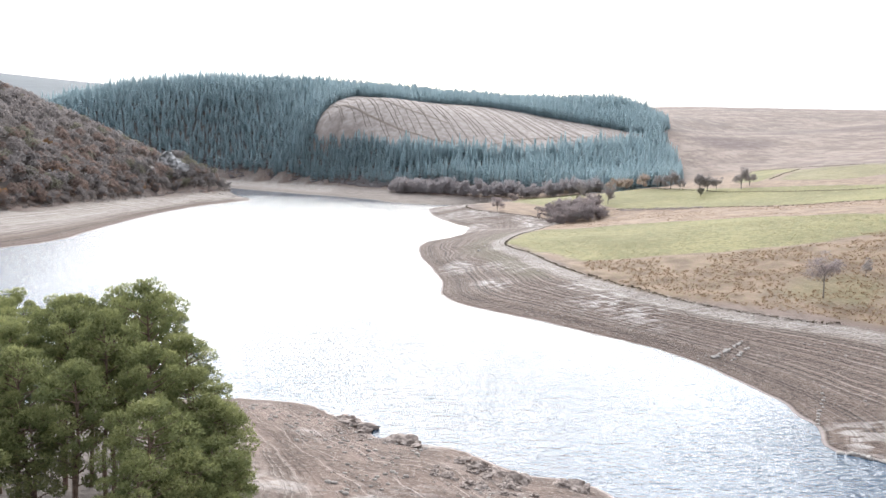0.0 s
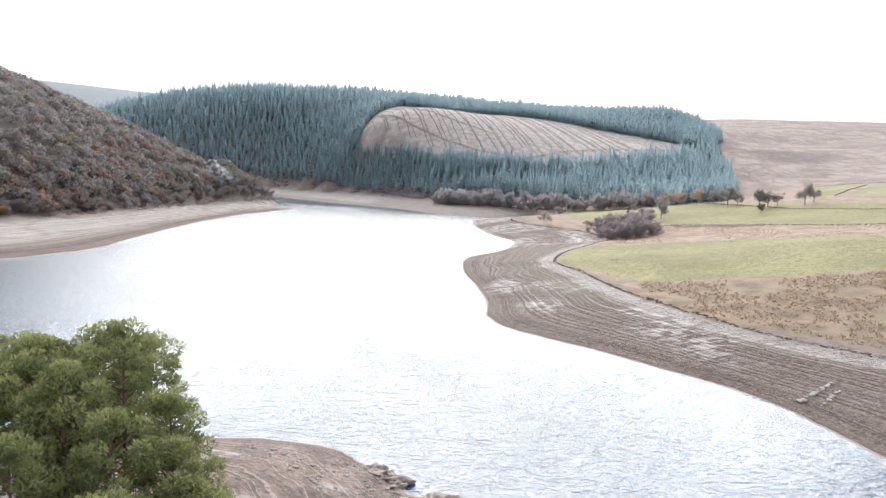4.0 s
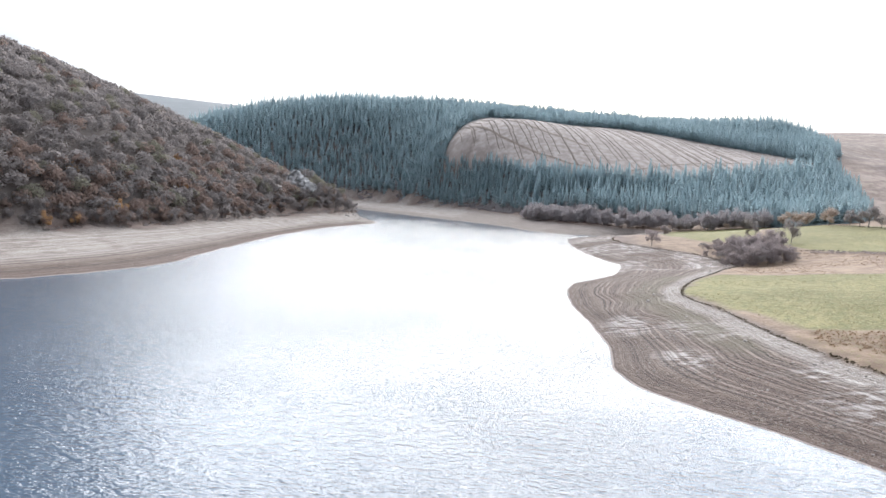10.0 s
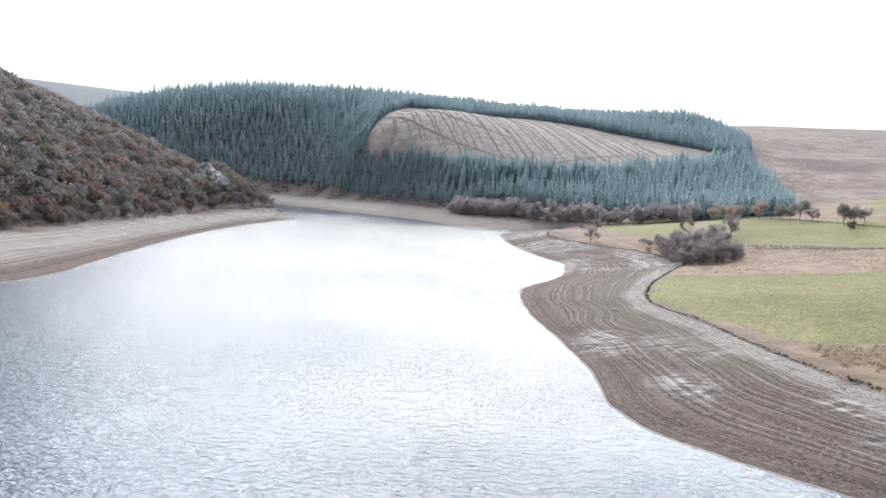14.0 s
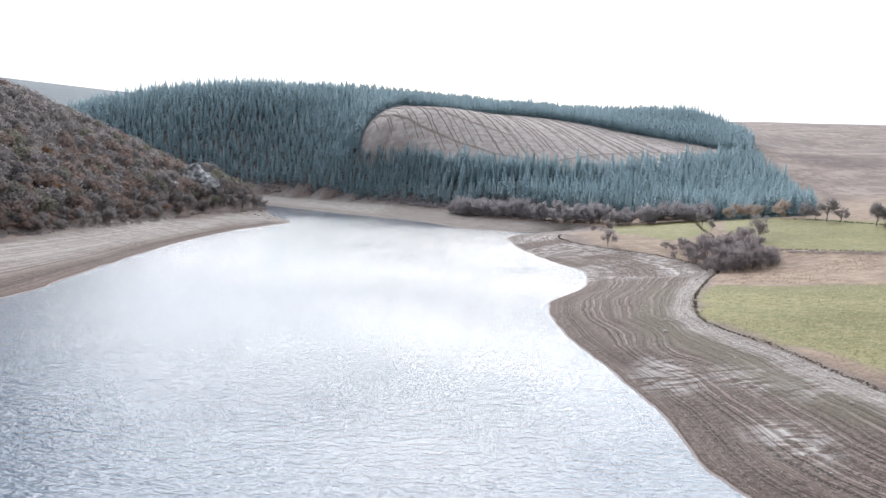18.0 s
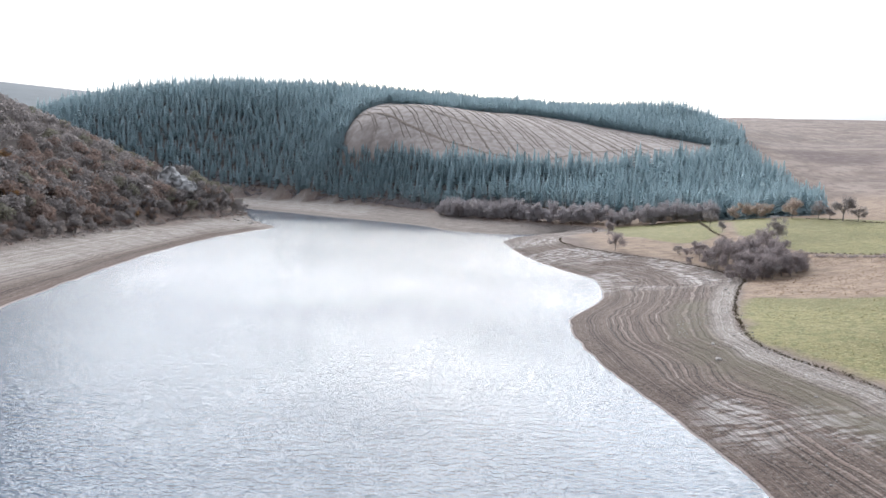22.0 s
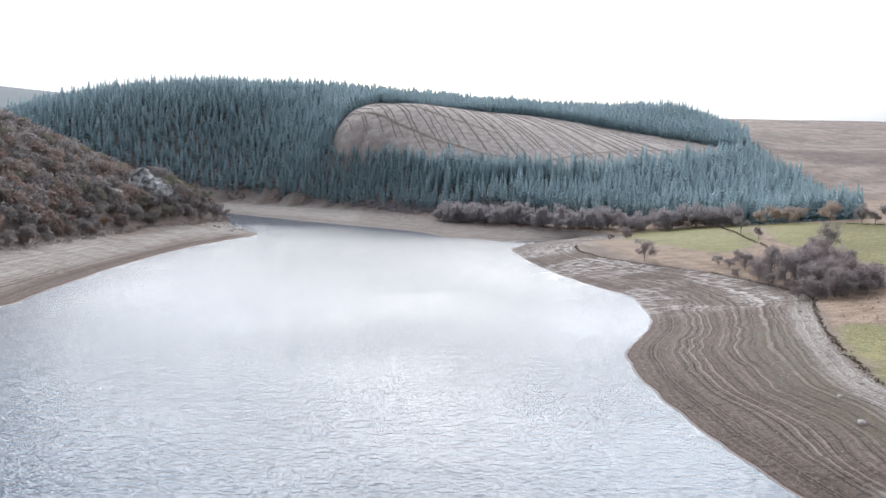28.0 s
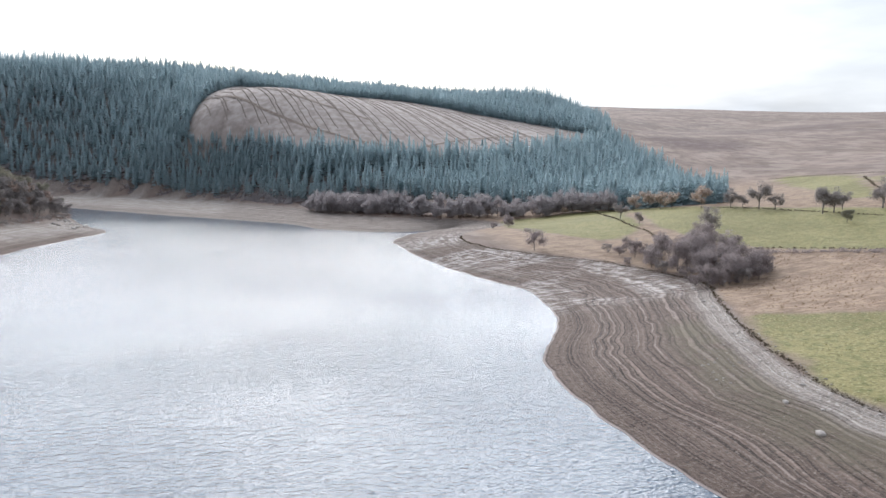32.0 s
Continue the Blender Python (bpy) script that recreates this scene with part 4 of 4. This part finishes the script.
ROW = np.array([(-58, 772), (-22, 722), (22, 700), (52, 690), (74, 672), (104, 668), (132, 656), (140, 636)], float)
way = np.concatenate([np.linspace(a, b, max(2, int(np.linalg.norm(b - a) / 6)))[:-1] for a, b in zip(ROW[:-1], ROW[1:])])
plant(row, [(x + rb.uniform(-4, 4), y + rb.uniform(-6, 14), rb.uniform(0.6, 1.2)) for x, y in way for _ in (0, 1, 2)], "bare grey alder in the tree belt below the plantation", "tree",
      "tree belt along the field", rb)
gold = [bare_tree("birch_tree", rb, 11.0, 4.2, M_BIRCH, 10, 800, 0.5, 0.18, 0.15) for _ in range(2)]
plant(gold, [(144, 622, 1.0), (148, 610, 1.15), (150, 598, 1.05), (151, 586, 0.95), (157, 564, 1.15), (112, 660, 0.6)], "birch with dull orange leaves at the field's edge", "tree", "birches at the field's edge", rb)
oaks = [bare_tree("oak_tree", rb, 9.6, 3.7, M_TWIG, 11, 560, 0.42, 0.24, 0.16) for _ in range(3)]
plant(oaks, [(167, 526, 1.5), (172, 520, 1.0), (176, 491, 1.25), (181, 490, 1.5), (189, 494, 0.95), (202, 484, 1.4), (212, 494, 1.1), (163, 545, 1.0), (167, 540, 0.85), (107, 561, 1.1), (110, 478, 1.2), (103, 530, 0.6)],
      "leafless oak standing in the green fields", "tree", "oaks in the fields", rb)
green = bare_tree("holly_bush", rb, 5.0, 2.6, M_OLIVE, 6, 420, 0.4, 0.16, 0.08)
plant([green], [(168, 466, 1.0)], "round dark green holly in the field", "bush", "", rb)

# the left shore: front row of the oak wood
lr = np.random.default_rng(51)
edge_left = curve([(x, y) for x, y in WOODLAND[:10]], 10)[:90]
fringe = [bare_tree("oak_tree", lr, 9.0, 3.6, m, 7, 520, 0.46, 0.22, 0.1) for m in (M_TWIG, M_TWIG, M_RUSSET, M_TWIG, M_RUSSET)]
plant(fringe, [(x + lr.uniform(-2, 7.5), y + lr.uniform(-4, 4), lr.uniform(0.7, 1.15)) for x, y in edge_left if 230 < y < 716 and on_ground(x, y) > 4 for _ in (0, 1)],
      "leafless brown oak on the edge of the shore wood", "tree", "front row of the shore wood", lr)
amber = [bare_tree("beech_tree", lr, 9.0, 3.4, M_ORANGE, 7, 520, 0.42, 0.2, 0.1) for _ in range(2)]
plant(amber, [(-270, 326, 0.95), (-262, 350, 0.95), (-258, 366, 0.85), (-255, 398, 1.15), (-283, 500, 0.9), (-280, 392, 0.9), (-241, 556, 0.6), (-258, 464, 0.9), (-262, 482, 0.9), (-262, 530, 0.8)],
      "beech still holding orange leaves in the bare shore wood", "tree", "orange beeches in the shore wood", lr)
mound = [bare_tree("oak_tree", lr, 9.0, 3.4, m, 8, 620, 0.42, 0.2, 0.08) for m in (M_TWIG, M_OLIVE, M_TWIG)]
plant(mound, [(-236, 590, 1.02), (-240, 604, 0.9), (-232, 602, 1.02), (-238, 618, 1.1), (-230, 616, 1.15), (-236, 632, 1.6), (-228, 630, 1.15), (-244, 640, 1.66), (-235, 646, 1.66),
              (-226, 646, 1.28), (-240, 656, 1.79), (-230, 660, 1.6), (-222, 662, 1.15), (-236, 672, 1.73), (-226, 676, 1.34), (-219, 680, 0.96), (-231, 688, 1.47), (-222, 694, 1.15), (-216, 692, 0.77),
              (-226, 704, 1.15), (-246, 624, 1.0), (-250, 650, 1.79), (-246, 668, 1.79)],
      "leafless brown oak on the rocky point", "tree", "oaks on the rocky point", lr)


# ---- scrub, rushes and heather ----
def clumps(name, spots, lo, hi, count, material, rng, label, category, flat=0.35, size=0.4):
    """Low growth: tufts spread over small mounds, as one mass."""
    c, aim_at = [], []
    for x, y, z in zip(*spots):
        r = rng.uniform(lo, hi)
        w = unit(rng.normal(size=(count, 3)) * (1, 1, 0.6) + (0, 0, 0.5))
        w[:, 2] = np.abs(w[:, 2])
        c.append(np.array((x, y, z - 0.1)) + w * r * (1, 1, 0.75) * rng.uniform(0.6, 1.0, (count, 1)))
        aim_at.append(w)
    c, aim_at = np.concatenate(c), np.concatenate(aim_at)
    v, f = tufts(rng, c, size, flat, 1.5, aim_at)
    return tagged(new(name, mesh_of(name, v, f, material, np.clip(rng.normal(0.45, 0.22, len(f)), 0, 1))), label, category, kind="stuff")


def along(line, gap, spread, rng, lo=0.0, hi=1.0):
    line = np.asarray(line, float)
    p = np.concatenate([np.linspace(a, b, max(2, int(np.linalg.norm(b - a) / gap)))[:-1] for a, b in zip(line[:-1], line[1:])])
    p = p + rng.uniform(-spread, spread, p.shape)
    return p[:, 0], p[:, 1], survey(p[:, 0], p[:, 1])[0]


rc = np.random.default_rng(61)
M_HEATHER = leaf_material("heather", (0.055, 0.042, 0.03), (0.16, 0.125, 0.075), 0.1)
M_RUSH = leaf_material("rushes", (0.15, 0.145, 0.06), (0.34, 0.30, 0.14), 0.35)
M_BRACKEN = leaf_material("bracken", (0.21, 0.14, 0.085), (0.40, 0.28, 0.18), 0.35)
clumps("bank_heather", along(EDGE[6:76], 0.3, 0.45, rc), 0.15, 0.5, 9, M_HEATHER, rc, "dark heather and turf hanging over the bank edge", "heather", 0.4, 0.22)
s = scatter(rc, FIELD_NEAR, 1.9, lambda x, y: rough(x, y, 16, 17) > 0.0, 0.9)
clumps("field_rushes", s, 0.1, 0.4, 6, M_RUSH, rc, "tufts of rush and rough grass in the pasture", "grass", 0.2, 0.22)
s = scatter(rc, FERN_SLOPE, 1.35, lambda x, y: rough(x, y, 11, 19) + 0.5 * rough(x, y, 34, 20) > -0.22, 1.0)
clumps("bracken_beds", s, 0.2, 0.8, 7, M_BRACKEN, rc, "dead russet bracken over the bank slope", "bracken", 0.4, 0.26)
STRIP = [(60, 392), (52, 372), (62, 356), (95, 336), (150, 305), (210, 300), (215, 330), (140, 405), (112, 440), (96, 430), (84, 402)]
s = scatter(rc, STRIP, 1.9, lambda x, y: rough(x, y, 24, 23) > -0.2, 1.0)
clumps("tussock_grass", s, 0.15, 0.45, 7, M_BRACKEN, rc, "bleached tussocks of moor grass between the fields", "grass", 0.3, 0.22)
FOOT = [(-420, 1030), (-340, 1018), (-268, 994), (-202, 955), (-141, 910), (-84, 838), (-54, 790), (-16, 730), (20, 716), (40, 740), (0, 800), (-40, 832), (-84, 878), (-142, 936), (-204, 980), (-272, 1022), (-345, 1046), (-430, 1054)]
s = scatter(rc, FOOT, 4.2, lambda x, y: rough(x, y, 26, 29) > -0.35, 0.9)
clumps("slope_scrub", s, 1.8, 4.4, 150, M_ALDER, rc, "leafless scrub on the steep foot of the plantation", "scrub", 0.45, 0.75)
s = scatter(rc, FOOT, 5.0, lambda x, y: rough(x, y, 30, 35) > 0.25, 0.9)
clumps("slope_bracken", s, 0.7, 1.7, 26, M_RUSSET, rc, "dull brown bracken between the scrub below the plantation", "bracken", 0.4, 0.42)
belt = along([(-20, 718), (22, 698), (60, 684)], 1.6, 5.0, rc)
clumps("red_bracken", belt, 0.8, 1.8, 18, M_RUSSET, rc, "red-brown bracken above the far mud bank", "bracken", 0.5, 0.5)

belt = along([(x - 2.5, y) for x, y in EDGE_LEFT[:8]], 0.9, 3.0, rc)
pick = rc.uniform(0, 1, len(belt[0])) > 0.35
clumps("shore_scrub", tuple(b[pick] for b in belt), 1.0, 2.4, 40, M_TWIG, rc, "leafless scrub along the foot of the shore wood", "scrub", 0.4, 0.42)
clumps("shore_bracken", tuple(b[~pick] for b in belt), 0.8, 2.0, 34, M_RUSSET, rc, "russet bracken and bushes along the foot of the shore wood", "bracken", 0.4, 0.4)
thorns = [bare_tree("hawthorn_bush", rc, 5.0, 3.0, m, 9, 420, 0.34, 0.12, 0.02) for m in (M_THICKET, M_THICKET, M_TWIG)]
plant(thorns, [(61, 404, 0.8), (66, 400, 0.9), (74, 399, 1.0), (82, 402, 1.0), (90, 410, 1.0), (95, 420, 0.9), (67, 420, 0.9), (74, 426, 1.1), (64, 432, 0.8), (80, 432, 1.1),
               (66, 446, 0.9), (72, 456, 1.0), (64, 468, 0.8), (74, 470, 0.9), (86, 436, 1.0), (90, 446, 1.0), (68, 408, 1.0), (76, 412, 1.1), (84, 416, 1.1), (60, 452, 0.6), (62, 476, 0.7)],
      "leafless thorn bush filling the thicket at the field corner", "bush", "thorn bushes in the thicket", rc)

brush = along([(108, 437), (114, 430), (124, 420), (134, 409), (146, 398)], 0.8, 1.6, rc)
clumps("field_scrub", brush, 0.9, 2.5, 60, M_THICKET, rc, "leafless brush along the hedge below the green field", "scrub", 0.2, 0.32)

# hedges between the fields
rh = np.random.default_rng(71)
M_HEDGE = leaf_material("hedge_twigs", (0.10, 0.085, 0.06), (0.27, 0.23, 0.17), 0.3)
for label, line in (("low clipped hedge between two green fields", [(134, 660), (120, 612), (108, 572), (99, 535), (96, 508), (90, 480)]),
                    ("thin scrubby hedge below the green field", [(100, 450), (116, 441), (126, 428), (140, 410), (170, 370), (220, 325)]),
                    ("dark hedge between the two upland fields", [(304, 612), (286, 588), (262, 556), (238, 522)]),
                    ("dark hedge along the top of the upland fields", [(296, 700), (312, 664), (322, 620), (336, 570)]),
                    ("dark hedge along the top of the fields", [(160, 552), (174, 512), (190, 468), (230, 420), (300, 350)])):
    h = clumps("hedge", along(line, 1.3, 0.8, rh), 0.25, 0.7, 18, M_HEDGE, rh, label, "hedge", 0.4, 0.35)
    h["kind"] = ""
    del h["kind"]
    tagged(h, group="field hedges")


# ---- felled hillside: rows of brash and the forest track ----
def ribbon(name, line, width, material, lift, rng, hump=0.0, gap=3.0):
    """A strip laid over the ground along a line, humped or flat."""
    line = np.asarray(line, float)
    p = np.concatenate([np.linspace(a, b, max(2, int(np.linalg.norm(b - a) / gap)))[:-1] for a, b in zip(line[:-1], line[1:])] + [line[-1:]])
    d = unit(np.gradient(p, axis=0))
    side = np.c_[-d[:, 1], d[:, 0]]
    n, cols, verts = len(p), 5, []
    for k in range(cols):
        s = (k / (cols - 1) - 0.5) * width
        q = p + side * s
        z = survey(q[:, 0], q[:, 1])[0] + lift + hump * (1 - (2 * k / (cols - 1) - 1) ** 2) * rng.uniform(0.6, 1.3, n)
        verts.append(np.c_[q, z - (0.25 if hump and k in (0, cols - 1) else 0)])
    v = np.stack(verts, 1).reshape(-1, 3)
    i, j = np.meshgrid(np.arange(n - 1), np.arange(cols - 1), indexing="ij")
    a = (i * cols + j).ravel()
    return new(name, mesh_of(name, v, np.c_[a, a + cols, a + cols + 1, a + 1], material))


rf = np.random.default_rng(81)
clear = curve(CLEARING, 3)
for k in range(64):
    a = np.array((-236.0 + 9.2 * k + rf.uniform(-2.5, 2.5), 1165.0))
    b = a + np.array((95.0 + rf.uniform(-6, 6), -300.0))
    p = np.linspace(a, b, 90)
    start = rf.uniform(4, 12)
    ok = (closeness(p, clear) < -start) & (rough(p[:, 0], p[:, 1], 30, 41) > -0.2)
    if ok.sum() > 8:
        p = p[ok][::3]
        p = p + np.c_[2.2 * rough(p[:, 0], p[:, 1], 16, k), 0 * p[:, 0]]
        tagged(ribbon("windrow", p, rf.uniform(0.7, 1.4), M_BRASH, 0.05, rf, rf.uniform(0.3, 0.6)), "dark windrow of cut branches running down the felled slope", "windrow", "windrows on the felled slope")
M_TRACK = plain("forest_track", (0.17, 0.13, 0.11), (0.30, 0.25, 0.21), 3.0, 0.95, 0.2, 0.1)
for line in ([(-180, 1050), (-150, 1010), (-110, 968), (-60, 925), (-20, 900), (30, 888)], [(-150, 1070), (-110, 1030), (-60, 985), (0, 950)],
             [(40, 888), (90, 925), (150, 965), (230, 1005)]):
    tagged(ribbon("track", line, 3.2, M_TRACK, 0.25, rf), "rutted earth track across the felled slope", "track", kind="structure")
M_ROAD = plain("shore_road", (0.30, 0.28, 0.26), (0.46, 0.43, 0.40), 2.0, 0.9, 0.3)
tagged(ribbon("road", ROAD, 4.0, M_ROAD, 0.3, rf), "narrow pale road above the wooded shore", "road", kind="structure")


# ---- rocks and stones ----
def boulder(rng, detail=2, squash=(1, 1, 0.7), jag=0.28):
    bm = bmesh.new()
    bmesh.ops.create_icosphere(bm, subdivisions=detail, radius=1.0)
    off = rng.uniform(-50, 50, 3)
    for v in bm.verts:
        k = 1 + jag * noise.noise(v.co * 1.3 + Vector(off)) + jag * 0.5 * noise.noise(v.co * 3.1 + Vector(off))
        v.co = Vector((v.co.x * squash[0], v.co.y * squash[1], v.co.z * squash[2])) * k
    me = bpy.data.meshes.new("boulder")
    bm.to_mesh(me)
    bm.free()
    return me


rk = np.random.default_rng(91)
crag = new("rock_outcrop")
crag.matrix_basis = Matrix.LocRotScale((CRAG[0], CRAG[1], on_ground(*CRAG) + 2.5), None, (1.0, 1.0, 1.0))
for k, (x, y, z, s, q) in enumerate(((-2, 0, 6.5, 7.5, (0.9, 0.8, 1.15)), (5, -2, 4.5, 6.5, (1.1, 0.8, 1)), (-6, 1, 4, 6.5, (0.7, 0.8, 1.2)), (11, -3, 0.5, 6, (1.2, 0.8, 0.9)), (2, -6, -1, 6.5, (1.4, 0.8, 0.9)))):
    me = boulder(rk, 4, q, 0.4)
    me.materials.append(M_ROCK)
    b = part("rock_face", me, crag)
    b.matrix_basis = Matrix.LocRotScale((x, y, z), Euler((0, 0, k)), (s, s, s))
tagged(crag, "bare grey and white rock outcrop above the wooded point", "rock")

stones = [boulder(rk, 2) for _ in range(5)]
for me in stones:
    me.materials.append(M_STONE)
for k in range(46):
    f = rk.uniform(0, 1)
    x, y = -196 - 26 * rk.uniform(0, 1) ** 1.5 + 4 * f, 640 + 62 * f
    if -226 < x and on_ground(x, y) > 0.8:
        b = new("boulder", stones[k % 5])
        s = rk.uniform(0.5, 1.5)
        b.matrix_basis = Matrix.LocRotScale((x, y, on_ground(x, y) + 0.1 * s), Euler((0, 0, rk.uniform(0, 6))), (s * 1.2, s, s))
        tagged(b, "pale boulder on the shore of the rocky point", "boulder", "boulders on the point")
for x, y, s in ((14, 289, 0.7), (17, 301, 0.5), (20, 296, 0.35), (24, 306, 0.4), (48, 373, 0.5), (50, 381, 0.6), (31, 231, 0.4), (22, 262, 0.3), (8, 262, 0.35), (40, 210, 0.4),
                (-20, 104, 0.25), (-40, 104, 0.3)):
    b = new("boulder", stones[int(abs(x)) % 5])
    b.matrix_basis = Matrix.LocRotScale((x, y, on_ground(x, y) + 0.15 * s), Euler((0, 0, x)), (s * 1.3, s, s))
    tagged(b, "pale boulder lying on the dried mud bank", "boulder", "boulders on the mud bank")


# broken rock ledges along the near shore, and the rubble below them
M_LEDGE = plain("ledge_rock", (0.11, 0.085, 0.072), (0.40, 0.335, 0.30), 0.7, 0.95, 0.2, 0.12)
ledges = []
for _ in range(6):
    me = boulder(rk, 3, (1.25, 1.0, 0.5), 0.75)
    me.materials.append(M_LEDGE)
    ledges.append(me)
rubble = [(-1 + 13 * rk.uniform(), 78.5 + 8 * rk.uniform(), 0.25 + 0.55 * rk.uniform() ** 2) for _ in range(46)] + [(-15 + 5 * rk.uniform(), 93 + 6 * rk.uniform(), 0.2 + 0.4 * rk.uniform() ** 2) for _ in range(16)]
for n, (x, y, s) in enumerate([(-15.5, 103.6, 0.9), (-14.2, 103.0, 1.2), (-12.9, 102.0, 1.3), (-11.8, 100.8, 1.5), (-11.2, 99.4, 1.0), (-7.2, 95.8, 0.9), (-5.8, 95.0, 1.3), (-4.6, 94.6, 1.5), (-3.6, 93.9, 1.0),
                               (3.2, 88.4, 1.0), (5.0, 86.6, 1.2), (7.6, 85.4, 1.0), (9.8, 83.4, 1.2), (15.4, 83.2, 1.0), (16.8, 82.6, 1.3), (17.8, 81.6, 0.9)] + rubble):
    b = new("rock_ledge" if s >= 0.9 else "boulder", ledges[n % 6])
    b.matrix_basis = Matrix.LocRotScale((x, y, max(on_ground(x, y), 0) + 0.05 * s), Euler((rk.uniform(-0.25, 0.25), rk.uniform(-0.25, 0.25), rk.uniform(0, 6.3))), (s, s, s * rk.uniform(0.7, 1.2)))
    if s >= 0.9:
        tagged(b, "jagged brown rock ledge at the edge of the near mud bank", "rock", "rock ledges on the near shore")
    else:
        tagged(b, "angular brown stone lying on the near mud bank", "boulder", "stones on the near mud bank")


def ruined_wall(line, gap, size, label):
    """The footings of a drowned field wall: a line of single stones."""
    line = np.asarray(line, float)
    wall = new("ruined_wall")
    x0, y0 = line[0]
    wall.matrix_basis = pose(x0, y0, on_ground(x0, y0))
    p = np.concatenate([np.linspace(a, b, max(2, int(np.linalg.norm(b - a) / gap)))[:-1] for a, b in zip(line[:-1], line[1:])])
    for n, (x, y) in enumerate(p):
        if rk.uniform() < 0.12:
            continue
        x, y, s = x + rk.uniform(-0.25, 0.25), y + rk.uniform(-0.25, 0.25), size * rk.uniform(0.6, 1.35)
        q = new("stone", stones[n % 5])
        q.parent = wall
        q.matrix_basis = Matrix.LocRotScale((x - x0, y - y0, on_ground(x, y) - on_ground(x0, y0) + 0.2 * s), Euler((0, 0, rk.uniform(0, 6))), (s * 1.3, s, s))
    tagged(wall, label, "wall", "drowned field walls")


ruined_wall([(57, 143), (66, 150)], 0.7, 0.42, "pale stone footings of a drowned field wall on the mud")
ruined_wall([(59.5, 140.5), (66.5, 147)], 0.8, 0.36, "pale stone footings of a drowned field wall on the mud")
ruined_wall([(57, 97), (60, 96), (66, 91), (78, 84)], 0.6, 0.35, "low line of wet stones running out into the water")
ruined_wall([(60, 108), (66, 117), (70, 126)], 1.3, 0.24, "tumbled stones of an old wall on the bank")


def shingle(name, spots, lo, hi, rng, label):
    """Small stones over the bare bank, as one mass."""
    base = [(np.array([v.co for v in me.vertices]), np.array([p.vertices[:] for p in me.polygons])) for me in (boulder(rng, 1) for _ in range(4))]
    verts, faces, n = [], [], 0
    for x, y, z in zip(*spots):
        v, f = base[rng.integers(4)]
        s = lo + (hi - lo) * rng.uniform() ** 3
        verts.append(v * s * (1.2, 1, 0.8) + (x, y, z + 0.1 * s))
        faces.append(f + n)
        n += len(v)
    return tagged(new(name, mesh_of(name, np.concatenate(verts), np.concatenate(faces), M_STONE)), label, "stones", kind="stuff")


BANK_NEAR = [(-40, 108), (-24, 108), (-10, 98), (4, 90), (18, 81), (24, 60), (6, 40), (-6, 55), (-14, 76), (-30, 92)]
s = scatter(rk, BANK_NEAR, 1.1, lambda x, y: rough(x, y, 9, 61) > 0.1)
shingle("bank_stones", s, 0.06, 0.4, rk, "loose stones over the near mud bank")
s = scatter(rk, [(28, 176), (60, 130), (62, 112), (96, 120), (90, 150), (62, 178), (42, 212), (24, 262), (12, 300), (18, 330), (36, 352), (34, 330), (22, 300), (6, 262), (4, 230), (8, 206)], 1.7,
            lambda x, y: rough(x, y, 14, 63) > 0.12)
shingle("shore_stones", s, 0.05, 0.32, rk, "loose stones over the striped mud bank")
s = along([(x - 1.5, y - 1) for x, y in EDGE_RIGHT[8:17]], 0.35, 2.0, rk)
shingle("gravel_band", s, 0.06, 0.3, rk, "pale gravel below the edge of the turf")
